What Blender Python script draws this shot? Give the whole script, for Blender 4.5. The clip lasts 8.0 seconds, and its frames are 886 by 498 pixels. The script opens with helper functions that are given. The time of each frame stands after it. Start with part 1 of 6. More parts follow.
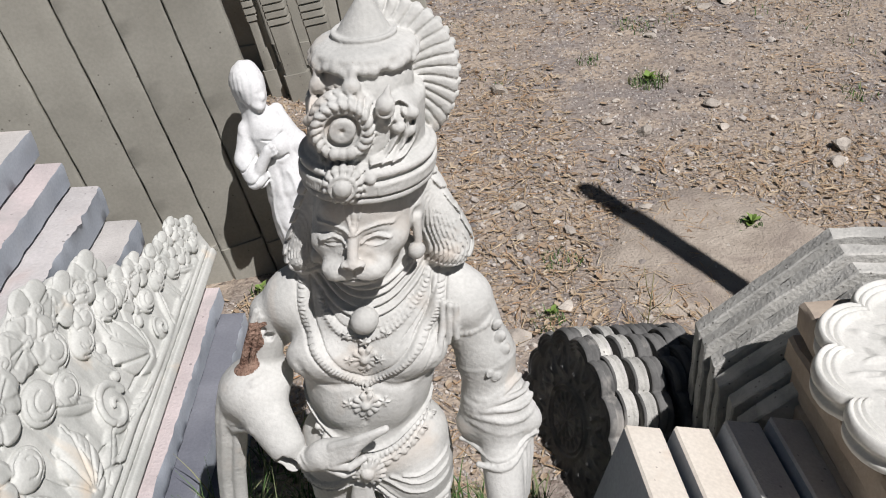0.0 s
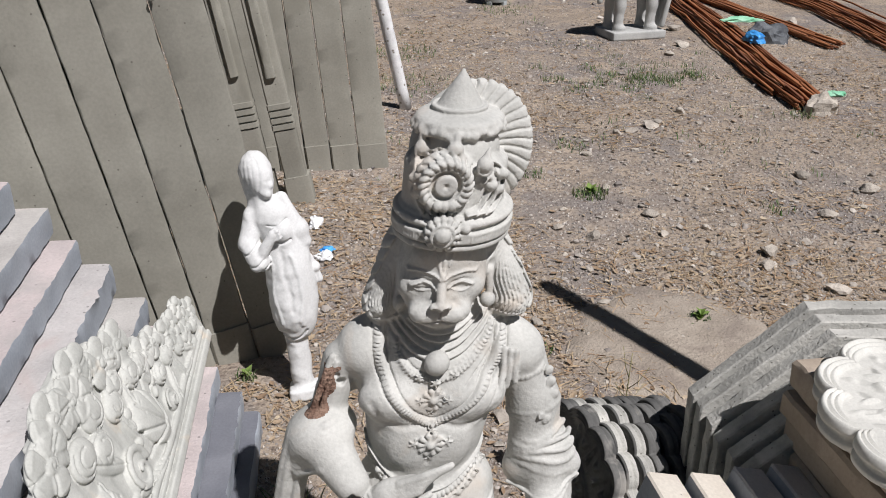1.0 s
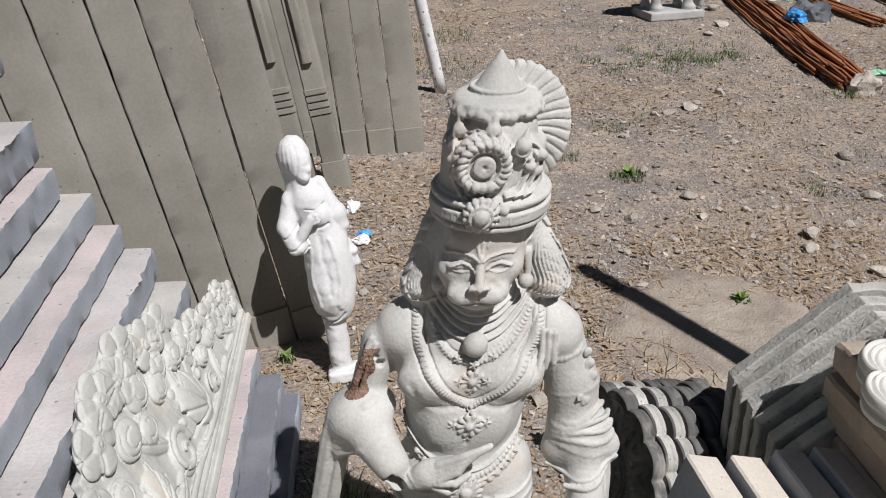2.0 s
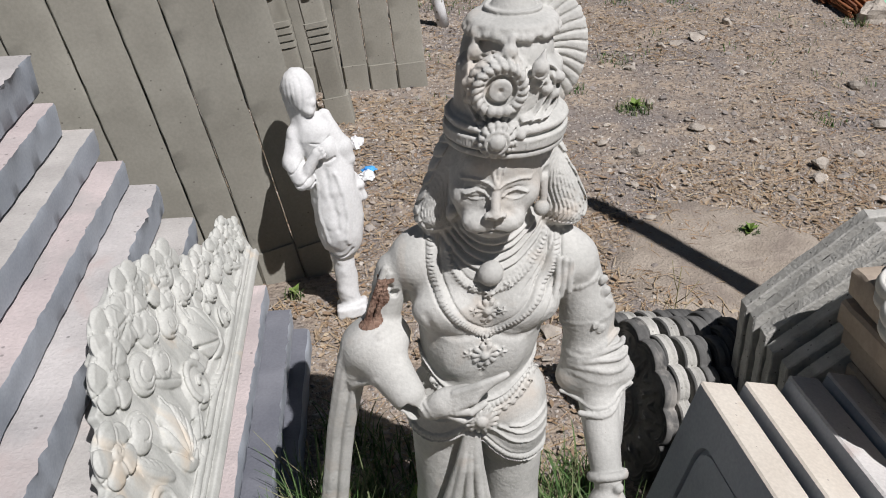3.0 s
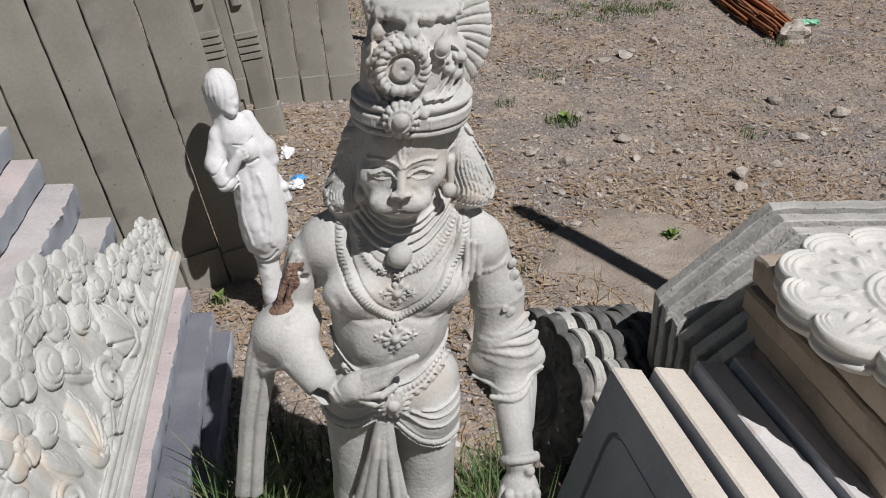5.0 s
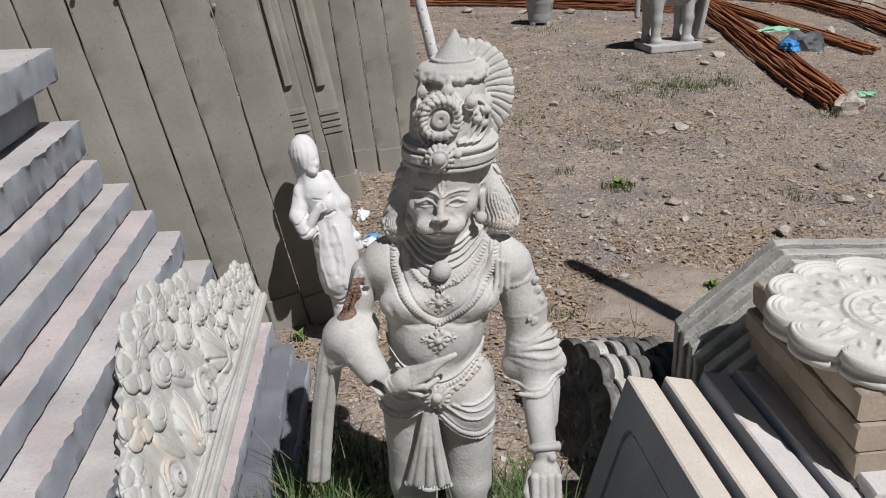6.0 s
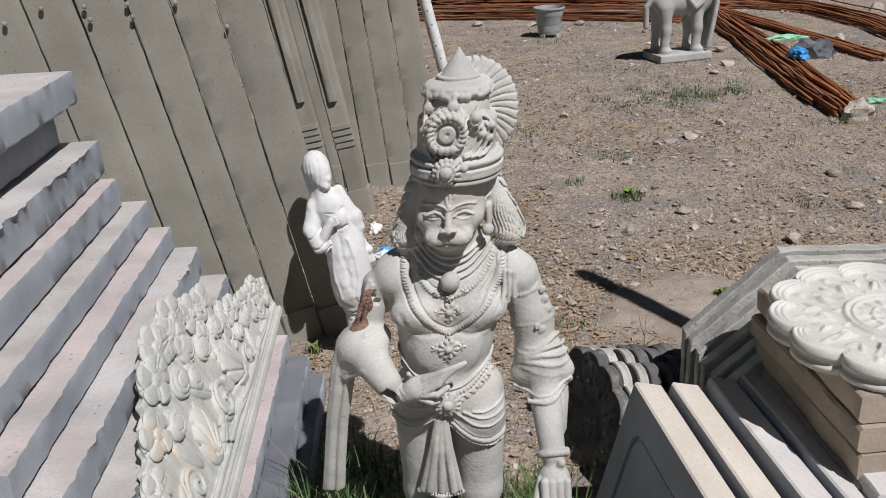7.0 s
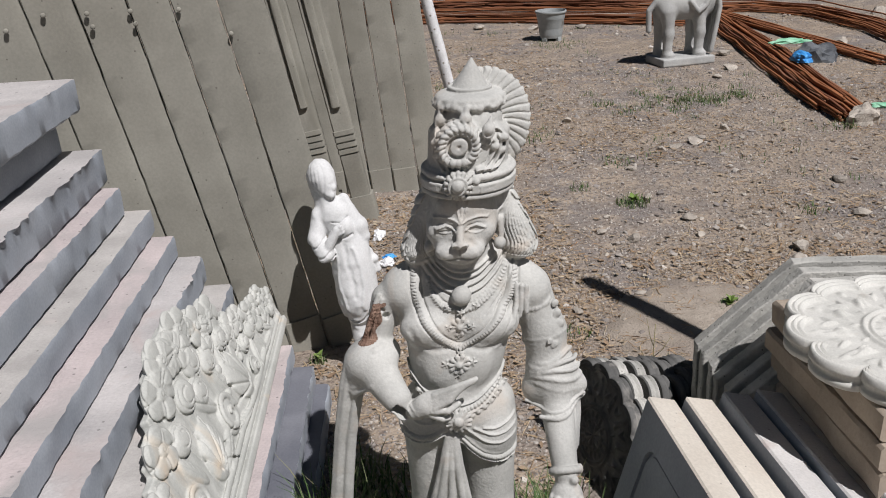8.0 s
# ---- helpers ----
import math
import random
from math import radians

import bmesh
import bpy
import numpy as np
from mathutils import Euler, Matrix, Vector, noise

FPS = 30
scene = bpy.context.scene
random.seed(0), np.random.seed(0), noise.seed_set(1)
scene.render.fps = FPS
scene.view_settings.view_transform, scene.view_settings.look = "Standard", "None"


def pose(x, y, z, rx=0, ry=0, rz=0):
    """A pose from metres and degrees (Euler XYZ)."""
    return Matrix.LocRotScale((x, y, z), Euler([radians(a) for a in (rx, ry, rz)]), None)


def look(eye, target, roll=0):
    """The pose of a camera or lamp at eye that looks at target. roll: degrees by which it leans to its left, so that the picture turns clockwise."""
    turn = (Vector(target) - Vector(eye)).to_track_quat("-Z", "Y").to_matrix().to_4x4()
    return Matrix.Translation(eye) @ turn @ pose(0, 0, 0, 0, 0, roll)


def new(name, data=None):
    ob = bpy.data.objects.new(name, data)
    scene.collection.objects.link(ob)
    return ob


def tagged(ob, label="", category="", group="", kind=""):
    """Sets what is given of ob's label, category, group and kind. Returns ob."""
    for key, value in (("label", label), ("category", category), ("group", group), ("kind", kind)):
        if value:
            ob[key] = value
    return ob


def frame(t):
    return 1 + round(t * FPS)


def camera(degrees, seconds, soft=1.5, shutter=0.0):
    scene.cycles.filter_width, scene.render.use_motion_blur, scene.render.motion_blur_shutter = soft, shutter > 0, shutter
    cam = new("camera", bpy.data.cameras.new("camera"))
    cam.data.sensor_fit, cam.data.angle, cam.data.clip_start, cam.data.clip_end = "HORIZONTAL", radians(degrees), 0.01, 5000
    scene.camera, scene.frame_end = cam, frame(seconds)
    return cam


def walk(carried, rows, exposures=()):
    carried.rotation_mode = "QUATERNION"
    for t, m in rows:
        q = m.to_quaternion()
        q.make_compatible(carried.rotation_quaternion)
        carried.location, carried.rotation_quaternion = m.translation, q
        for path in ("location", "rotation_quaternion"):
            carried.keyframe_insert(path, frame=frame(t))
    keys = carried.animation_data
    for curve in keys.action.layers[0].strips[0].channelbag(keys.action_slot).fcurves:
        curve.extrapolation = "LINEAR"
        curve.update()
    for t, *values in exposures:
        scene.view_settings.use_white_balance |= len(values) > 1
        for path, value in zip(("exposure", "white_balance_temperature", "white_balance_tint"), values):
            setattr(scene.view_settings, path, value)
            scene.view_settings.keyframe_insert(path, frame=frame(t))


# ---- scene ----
cam = camera(53.6, 8.0, 1.0)
PATH = [
    (0, (0.086, 0.045, 1.547), (0.0, 1.712, 0.446), -4.0),
    (0.5, (-0.1, -0.085, 1.526), (0.018, 1.665, 0.566), -1.1),
    (1, (-0.177, -0.14, 1.541), (-0.022, 1.658, 0.679), 0.7),
    (2.5, (-0.186, -0.144, 1.532), (-0.137, 1.621, 0.593), -1.3),
    (3, (-0.203, -0.133, 1.512), (-0.136, 1.59, 0.499), -1.4),
    (3.5, (-0.196, -0.097, 1.459), (-0.026, 1.576, 0.377), -1.4),
    (4, (-0.16, -0.088, 1.424), (0.103, 1.577, 0.347), -1.0),
    (4.5, (-0.143, -0.108, 1.428), (0.131, 1.591, 0.409), -0.0),
    (5, (-0.151, -0.181, 1.459), (0.045, 1.56, 0.495), 0.4),
    (5.2, (-0.151, -0.236, 1.456), (-0.007, 1.529, 0.528), 0.3),
    (6.5, (-0.068, -0.612, 1.524), (-0.081, 1.236, 0.76), -2.9),
    (7, (-0.083, -0.571, 1.519), (-0.096, 1.275, 0.75), -3.2),
    (7.5, (-0.093, -0.541, 1.531), (-0.105, 1.306, 0.764), -3.2),
    (8, (-0.105, -0.532, 1.529), (-0.116, 1.316, 0.764), -3.2),
]
walk(cam, [(t, look(eye, target, roll)) for t, eye, target, roll in PATH], [(0, 0.22), (0.5, 0.18), (1.0, 0.14), (2.5, 0.10), (3.0, 0.08), (3.5, -0.06), (8.0, -0.04)])


# ---- light ----
SUN_AZ, SUN_EL = (0.60, -0.80), 56.0
sun_dir = Vector((SUN_AZ[0], SUN_AZ[1], 0)).normalized() * math.cos(radians(SUN_EL)) + Vector((0, 0, math.sin(radians(SUN_EL))))
sun_data = bpy.data.lights.new("sun", "SUN")
sun_data.energy, sun_data.angle, sun_data.color = 5.0, radians(0.6), (1.0, 0.972, 0.985)
sun = new("sun", sun_data)
sun.matrix_world = look(tuple(sun_dir * 30), (0, 0, 0))
world = bpy.data.worlds.new("sky")
scene.world = world
world.use_nodes = True
wt = world.node_tree
sky = wt.nodes.new("ShaderNodeTexSky")
sky.sky_type, sky.sun_disc = "NISHITA", False
sky.sun_elevation, sky.sun_rotation = radians(SUN_EL), math.atan2(SUN_AZ[0], SUN_AZ[1])
sky.air_density, sky.dust_density = 1.0, 0.4
wt.nodes["Background"].inputs["Strength"].default_value = 0.018
wt.links.new(sky.outputs[0], wt.nodes["Background"].inputs["Color"])

# ---- materials ----
def material(name, low, high, scale=6.0, fine=90.0, rough=0.85, bump=0.25, spots=None, stain=None, vary=0.0, spec=0.3, dist=0.01):
    """Two-scale noise between two colours, with fine grain, optional dark pits (spots), stains and a change from piece to piece."""
    m = bpy.data.materials.new(name)
    m.use_nodes = True
    nt = m.node_tree
    N, L = nt.nodes, nt.links
    b = N["Principled BSDF"]
    b.inputs["Roughness"].default_value = rough
    b.inputs["Specular IOR Level"].default_value = spec
    geo = N.new("ShaderNodeNewGeometry")
    big, small = N.new("ShaderNodeTexNoise"), N.new("ShaderNodeTexNoise")
    big.inputs["Scale"].default_value, big.inputs["Detail"].default_value = scale, 6
    small.inputs["Scale"].default_value, small.inputs["Detail"].default_value = fine, 5
    for n in (big, small):
        L.new(geo.outputs["Position"], n.inputs["Vector"])
    ramp = N.new("ShaderNodeMapRange")
    ramp.inputs["From Min"].default_value, ramp.inputs["From Max"].default_value = 0.32, 0.68
    L.new(big.outputs["Fac"], ramp.inputs["Value"])
    mix = N.new("ShaderNodeMix")
    mix.data_type = "RGBA"
    mix.inputs[6].default_value, mix.inputs[7].default_value = (*low, 1), (*high, 1)
    L.new(ramp.outputs[0], mix.inputs[0])
    grain = N.new("ShaderNodeMapRange")
    grain.inputs["From Min"].default_value, grain.inputs["From Max"].default_value = 0.3, 0.7
    grain.inputs["To Min"].default_value, grain.inputs["To Max"].default_value = 0.92, 1.06
    L.new(small.outputs["Fac"], grain.inputs["Value"])
    mul = N.new("ShaderNodeVectorMath")
    mul.operation = "SCALE"
    L.new(mix.outputs[2], mul.inputs[0])
    L.new(grain.outputs[0], mul.inputs["Scale"])
    out = mul.outputs[0]
    if spots:
        v = N.new("ShaderNodeTexVoronoi")
        v.inputs["Scale"].default_value = spots[0]
        L.new(geo.outputs["Position"], v.inputs["Vector"])
        r = N.new("ShaderNodeMapRange")
        r.inputs["From Min"].default_value, r.inputs["From Max"].default_value = spots[1] * 0.6, spots[1]
        L.new(v.outputs["Distance"], r.inputs["Value"])
        x = N.new("ShaderNodeMix")
        x.data_type = "RGBA"
        x.inputs[6].default_value = (*spots[2], 1)
        L.new(r.outputs[0], x.inputs[0])
        L.new(out, x.inputs[7])
        out = x.outputs[2]
    if stain:
        s = N.new("ShaderNodeTexNoise")
        s.inputs["Scale"].default_value, s.inputs["Detail"].default_value, s.inputs["Distortion"].default_value = stain[0], 8, 0.6
        L.new(geo.outputs["Position"], s.inputs["Vector"])
        r = N.new("ShaderNodeMapRange")
        r.inputs["From Min"].default_value, r.inputs["From Max"].default_value = stain[1], stain[1] + 0.14
        L.new(s.outputs["Fac"], r.inputs["Value"])
        x = N.new("ShaderNodeMix")
        x.data_type = "RGBA"
        x.inputs[7].default_value = (*stain[2], 1)
        L.new(r.outputs[0], x.inputs[0])
        L.new(out, x.inputs[6])
        out = x.outputs[2]
    if vary:
        info = N.new("ShaderNodeObjectInfo")
        r = N.new("ShaderNodeMapRange")
        r.inputs["To Min"].default_value, r.inputs["To Max"].default_value = 1 - vary, 1 + vary
        L.new(info.outputs["Random"], r.inputs["Value"])
        s = N.new("ShaderNodeVectorMath")
        s.operation = "SCALE"
        L.new(out, s.inputs[0])
        L.new(r.outputs[0], s.inputs["Scale"])
        out = s.outputs[0]
    L.new(out, b.inputs["Base Color"])
    add = N.new("ShaderNodeMath")
    add.operation = "ADD"
    L.new(big.outputs["Fac"], add.inputs[0])
    L.new(small.outputs["Fac"], add.inputs[1])
    bn = N.new("ShaderNodeBump")
    bn.inputs["Strength"].default_value, bn.inputs["Distance"].default_value = bump, dist
    L.new(add.outputs[0], bn.inputs["Height"])
    L.new(bn.outputs[0], b.inputs["Normal"])
    return m


def islands(name, colours, rough=0.9, bump=0.0):
    """A material whose loose pieces differ in colour."""
    m = bpy.data.materials.new(name)
    m.use_nodes = True
    nt = m.node_tree
    N, L = nt.nodes, nt.links
    b = N["Principled BSDF"]
    b.inputs["Roughness"].default_value, b.inputs["Specular IOR Level"].default_value = rough, 0.2
    geo = N.new("ShaderNodeNewGeometry")
    ramp = N.new("ShaderNodeValToRGB")
    el = ramp.color_ramp.elements
    while len(el) < len(colours):
        el.new(0.5)
    for i, c in enumerate(colours):
        el[i].position, el[i].color = i / (len(colours) - 1), (*c, 1)
    if "rod" in name:
        L.new(N.new("ShaderNodeObjectInfo").outputs["Random"], ramp.inputs[0])
    else:
        L.new(geo.outputs["Random Per Island"], ramp.inputs[0])
    L.new(ramp.outputs[0], b.inputs["Base Color"])
    if bump:
        n = N.new("ShaderNodeTexNoise")
        n.inputs["Scale"].default_value = 120
        L.new(geo.outputs["Position"], n.inputs["Vector"])
        k = N.new("ShaderNodeBump")
        k.inputs["Strength"].default_value, k.inputs["Distance"].default_value = bump, 0.01
        L.new(n.outputs[0], k.inputs["Height"])
        L.new(k.outputs[0], b.inputs["Normal"])
    return m


M_STATUE = material("cast_concrete_statue", (0.39, 0.388, 0.365), (0.53, 0.525, 0.495), 11, 170, 0.9, 0.42, spots=(48, 0.045, (0.33, 0.31, 0.28)), stain=(8, 0.58, (0.47, 0.425, 0.37)), dist=0.0024)
M_BREAK = material("rusty_broken_core", (0.10, 0.05, 0.035), (0.30, 0.20, 0.15), 45, 200, 0.95, 0.8)
M_PLASTER = material("white_plaster", (0.56, 0.56, 0.55), (0.67, 0.67, 0.66), 8, 160, 0.85, 0.2, stain=(10, 0.66, (0.55, 0.54, 0.50)), dist=0.0012)
M_RELIEF = material("cream_cast_relief", (0.42, 0.425, 0.395), (0.52, 0.52, 0.485), 10, 200, 0.9, 0.12, stain=(6, 0.6, (0.60, 0.50, 0.38)), dist=0.0012)
M_MEDAL = material("pale_cast_medallion", (0.48, 0.475, 0.44), (0.58, 0.57, 0.53), 12, 220, 0.88, 0.2, stain=(9, 0.62, (0.50, 0.46, 0.40)), dist=0.0012)
M_BOARD = material("olive_grey_concrete_board", (0.225, 0.215, 0.182), (0.305, 0.293, 0.252), 3.0, 120, 0.85, 0.3, spots=(26, 0.085, (0.13, 0.12, 0.10)), stain=(2.2, 0.60, (0.22, 0.21, 0.175)), vary=0.06, dist=0.0012)
# skylit shade on slab sides and panel faces, put into the colour
M_SHADESIDE = material("blue_grey_shaded_side", (0.27, 0.295, 0.33), (0.36, 0.385, 0.42), 5, 150, 0.8, 0.15, stain=(5, 0.62, (0.30, 0.31, 0.33)), dist=0.0012)
M_PINK = material("pinkish_slab_top", (0.38, 0.335, 0.33), (0.50, 0.435, 0.425), 5, 140, 0.9, 0.5, spots=(30, 0.13, (0.24, 0.215, 0.21)), stain=(4, 0.54, (0.34, 0.32, 0.31)), dist=0.005)
M_GREYTOP = material("grey_slab_top", (0.33, 0.315, 0.30), (0.43, 0.41, 0.39), 9, 180, 0.9, 0.4, spots=(34, 0.12, (0.22, 0.21, 0.20)), stain=(6, 0.6, (0.48, 0.43, 0.40)), dist=0.005)
# darker slab concrete with the statue's shadow also painted into the colour
M_SHADETOP = material("dark_shaded_slab_top", (0.11, 0.115, 0.135), (0.17, 0.175, 0.195), 6, 150, 0.85, 0.25, dist=0.005)
M_PALETOP = material("pale_slab_top", (0.48, 0.465, 0.45), (0.58, 0.56, 0.54), 7, 180, 0.9, 0.35, spots=(38, 0.11, (0.32, 0.31, 0.30)), stain=(7, 0.62, (0.46, 0.39, 0.36)), dist=0.005)
M_DUSTTOP = material("dusty_grey_slab_top", (0.34, 0.325, 0.32), (0.48, 0.455, 0.445), 5, 140, 0.9, 0.5, spots=(30, 0.13, (0.22, 0.21, 0.205)), stain=(4, 0.55, (0.40, 0.345, 0.33)), dist=0.005)
M_PANEL = material("cream_cast_panel", (0.50, 0.45, 0.385), (0.60, 0.555, 0.485), 5, 160, 0.85, 0.18, spots=(30, 0.07, (0.33, 0.30, 0.27)), stain=(5, 0.62, (0.52, 0.43, 0.34)), vary=0.06, dist=0.0012)
M_OCT = material("weathered_grey_plate", (0.30, 0.295, 0.272), (0.46, 0.45, 0.415), 16, 140, 0.92, 0.5, spots=(60, 0.16, (0.14, 0.135, 0.12)), stain=(9, 0.58, (0.50, 0.485, 0.45)), vary=0.08, dist=0.006)
# weathered dark cast, deepened to hold the shade on the medallion faces
M_SHADEMOSS = material("dark_weathered_shaded_cast", (0.07, 0.07, 0.068), (0.15, 0.147, 0.14), 14, 160, 0.92, 0.3, stain=(12, 0.6, (0.30, 0.285, 0.26)), dist=0.003)
M_BOX = material("brownish_box_slab", (0.26, 0.21, 0.165), (0.38, 0.32, 0.255), 6, 120, 0.88, 0.3, stain=(6, 0.6, (0.28, 0.23, 0.19)), vary=0.08, dist=0.005)
M_LION = material("grey_cast_animal", (0.33, 0.33, 0.32), (0.45, 0.45, 0.43), 8, 120, 0.88, 0.25)
M_BUCKET = material("galvanised_grey_bucket", (0.27, 0.29, 0.29), (0.38, 0.40, 0.40), 9, 120, 0.6, 0.15, stain=(9, 0.6, (0.22, 0.21, 0.19)))
M_RUST = islands("rusty_steel_rods", [(0.12, 0.045, 0.022), (0.22, 0.085, 0.038), (0.31, 0.125, 0.055), (0.17, 0.07, 0.04), (0.26, 0.12, 0.07)], 0.8)
M_POLE = material("chipped_white_paint", (0.62, 0.62, 0.62), (0.76, 0.76, 0.76), 20, 120, 0.6, 0.2, spots=(24, 0.2, (0.25, 0.23, 0.20)))
M_BLUE = material("blue_plastic_film", (0.02, 0.16, 0.50), (0.10, 0.42, 0.78), 30, 90, 0.4, 0.4)
M_WHITEPLASTIC = material("white_plastic_film", (0.70, 0.71, 0.73), (0.80, 0.80, 0.80), 20, 80, 0.45, 0.3)
M_BAG = material("dark_grey_sack", (0.06, 0.065, 0.075), (0.14, 0.15, 0.16), 14, 90, 0.6, 0.5)
M_GREEN = material("green_plastic_strip", (0.16, 0.45, 0.27), (0.36, 0.62, 0.45), 14, 90, 0.45, 0.3)
M_STONE = islands("loose_stone", [(0.19, 0.17, 0.15), (0.36, 0.325, 0.29), (0.24, 0.215, 0.20), (0.52, 0.48, 0.43), (0.29, 0.24, 0.20), (0.16, 0.15, 0.145), (0.44, 0.40, 0.36), (0.22, 0.19, 0.165)], 0.92, 0.3)
M_ROCK = material("pale_broken_stone", (0.28, 0.25, 0.215), (0.48, 0.43, 0.37), 18, 140, 0.92, 0.6, vary=0.18)
M_STRAW = islands("dry_straw", [(0.30, 0.21, 0.125), (0.42, 0.325, 0.21), (0.24, 0.15, 0.085), (0.50, 0.405, 0.28), (0.33, 0.19, 0.10)], 0.9)
M_LEAFDRY = islands("dry_leaf_litter", [(0.25, 0.175, 0.115), (0.34, 0.265, 0.185), (0.19, 0.13, 0.085), (0.42, 0.35, 0.26)], 0.9)
M_GRASS = islands("green_grass_blades", [(0.035, 0.075, 0.022), (0.065, 0.12, 0.035), (0.095, 0.155, 0.05), (0.22, 0.21, 0.12), (0.05, 0.10, 0.03)], 0.6)
M_WEED = islands("weed_leaves", [(0.07, 0.13, 0.03), (0.14, 0.21, 0.05), (0.20, 0.27, 0.08)], 0.55)
M_STEM = material("dry_stem", (0.16, 0.15, 0.07), (0.27, 0.24, 0.12), 20, 90, 0.8, 0.2)
M_PATCH = material("dusty_mortar_patch", (0.27, 0.228, 0.185), (0.37, 0.32, 0.265), 9, 120, 0.95, 0.8, spots=(45, 0.16, (0.20, 0.17, 0.145)), stain=(7, 0.52, (0.25, 0.21, 0.175)))

# ---- building tools ----
def mesh_of(name, verts, faces, mats, smooth=True, index=None):
    me = bpy.data.meshes.new(name)
    me.from_pydata([tuple(v) for v in verts], [], faces)
    for m in (mats if isinstance(mats, (list, tuple)) else [mats]):
        me.materials.append(m)
    if smooth:
        me.polygons.foreach_set("use_smooth", [True] * len(me.polygons))
    if index is not None:
        me.polygons.foreach_set("material_index", index)
    me.update()
    return me


def thing(name, label, category, group="", kind="", at=(0, 0, 0)):
    ob = new(name)
    ob.empty_display_size = 0.05
    ob.location = at
    return tagged(ob, label, category, group, kind)


def part(name, me, parent, label=""):
    ob = new(name, me)
    ob.parent = parent
    if label:
        tagged(ob, label)
    return ob


def solo(name, me, label, category, group="", kind=""):
    return tagged(new(name, me), label, category, group, kind)


def nz(x, y, z, s=1.0):
    return noise.noise(Vector((x * s, y * s, z * s)))


def smooth_by_angle(me, deg=35):
    """Sharp edges where the faces meet at more than deg."""
    bm = bmesh.new()
    bm.from_mesh(me)
    for e in bm.edges:
        e.smooth = len(e.link_faces) == 2 and e.calc_face_angle(0) < radians(deg)
    bm.to_mesh(me)
    bm.free()
    return me


def bar_mesh(name, length, w, t, mats, bevel=0.006, rough=0.0015, jag=0.0, seg=0.02, seed=0, sidefn=None):
    """A long slab along +y from 0 to length, x from -w to 0, z from -t to 0: rounded worn edges, optional ragged lip at its top edge x = 0.
    Faces take the first material on top, the second elsewhere."""
    n = max(4, int(length / seg))
    rnd = random.Random(seed)
    prof = [(-w, -t + bevel), (-w, -bevel), (-w + bevel, 0), (-w * 0.6, 0), (-w * 0.3, 0), (-bevel * 1.6, 0), (-bevel * 0.5, -bevel * 0.35), (0, -bevel * 1.3),
            (0, -t * 0.5), (0, -t + bevel), (-bevel, -t), (-w * 0.5, -t), (-w + bevel, -t)]
    verts, faces, idx = [], [], []
    off = rnd.uniform(0, 50)
    for i in range(n + 1):
        y = length * i / n
        chip = 0.0
        for k, s in ((1.0, 9), (0.6, 31)):
            chip += k * nz(off, y, 3.3, s)
        lip = 0.7 * jag * max(0.0, 0.35 + 0.7 * nz(off + 9, y, 1.0, 6) + 0.6 * nz(off, y, 7, 26) + 0.8 * nz(off, y, 4, 75)) if jag else 0
        for j, (x, z) in enumerate(prof):
            dx, dz = rough * nz(x * 3 + off, y, z * 3, 22), rough * nz(x * 3, y + off, z * 3, 22)
            if j in (5, 6, 7):
                dx -= bevel * 0.6 * max(0, chip)
                dz -= bevel * 0.5 * max(0, chip)
            if jag and j in (5, 6):
                dx += lip
            if jag and j == 6:
                dz += 0.002
            verts.append((x + dx, y, z + dz))
    m = len(prof)
    for i in range(n):
        for j in range(m):
            a, b = i * m + j, i * m + (j + 1) % m
            faces.append((a, b, b + m, a + m))
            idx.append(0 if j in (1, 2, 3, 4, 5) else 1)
    faces.append(tuple(range(m)))
    faces.append(tuple(reversed(range(n * m, (n + 1) * m))))
    idx += [1, 1]
    return smooth_by_angle(mesh_of(name, verts, faces, mats, True, idx), 40)


def plate_mesh(name, outline, thick, mat, bevel=0.004, sub=0.03, rough=0.0012, seed=0, inset=None):
    """A plate in the x-z plane with the given outline (front towards -y at y = 0, back at +thick), bevelled, optional recessed field with a round-cornered frame."""
    bm = bmesh.new()
    pts = []
    for (x0, z0), (x1, z1) in zip(outline, outline[1:] + outline[:1]):
        k = max(1, int(math.hypot(x1 - x0, z1 - z0) / sub))
        pts += [(x0 + (x1 - x0) * i / k, z0 + (z1 - z0) * i / k) for i in range(k)]
    cx, cz = sum(p[0] for p in pts) / len(pts), sum(p[1] for p in pts) / len(pts)

    def ring(shrink, y):
        out = []
        for x, z in pts:
            d = math.hypot(x - cx, z - cz)
            f = (d - shrink) / d
            out.append(bm.verts.new((cx + (x - cx) * f + rough * nz(x + seed, y, z, 25), y + rough * nz(x, y + seed, z, 25), cz + (z - cz) * f + rough * nz(x, y, z + seed, 25))))
        return out

    rings = [ring(bevel, 0), ring(0, bevel), ring(0, thick * 0.5), ring(0, thick - bevel), ring(bevel, thick)]
    n = len(pts)
    for a, b in zip(rings, rings[1:]):
        for i in range(n):
            bm.faces.new((a[i], a[(i + 1) % n], b[(i + 1) % n], b[i]))
    bm.faces.new(list(reversed(rings[0])))
    bm.faces.new(rings[-1])
    bmesh.ops.recalc_face_normals(bm, faces=bm.faces)
    me = bpy.data.meshes.new(name)
    bm.to_mesh(me)
    bm.free()
    me.materials.append(mat)
    me.polygons.foreach_set("use_smooth", [True] * len(me.polygons))
    return smooth_by_angle(me, 28)


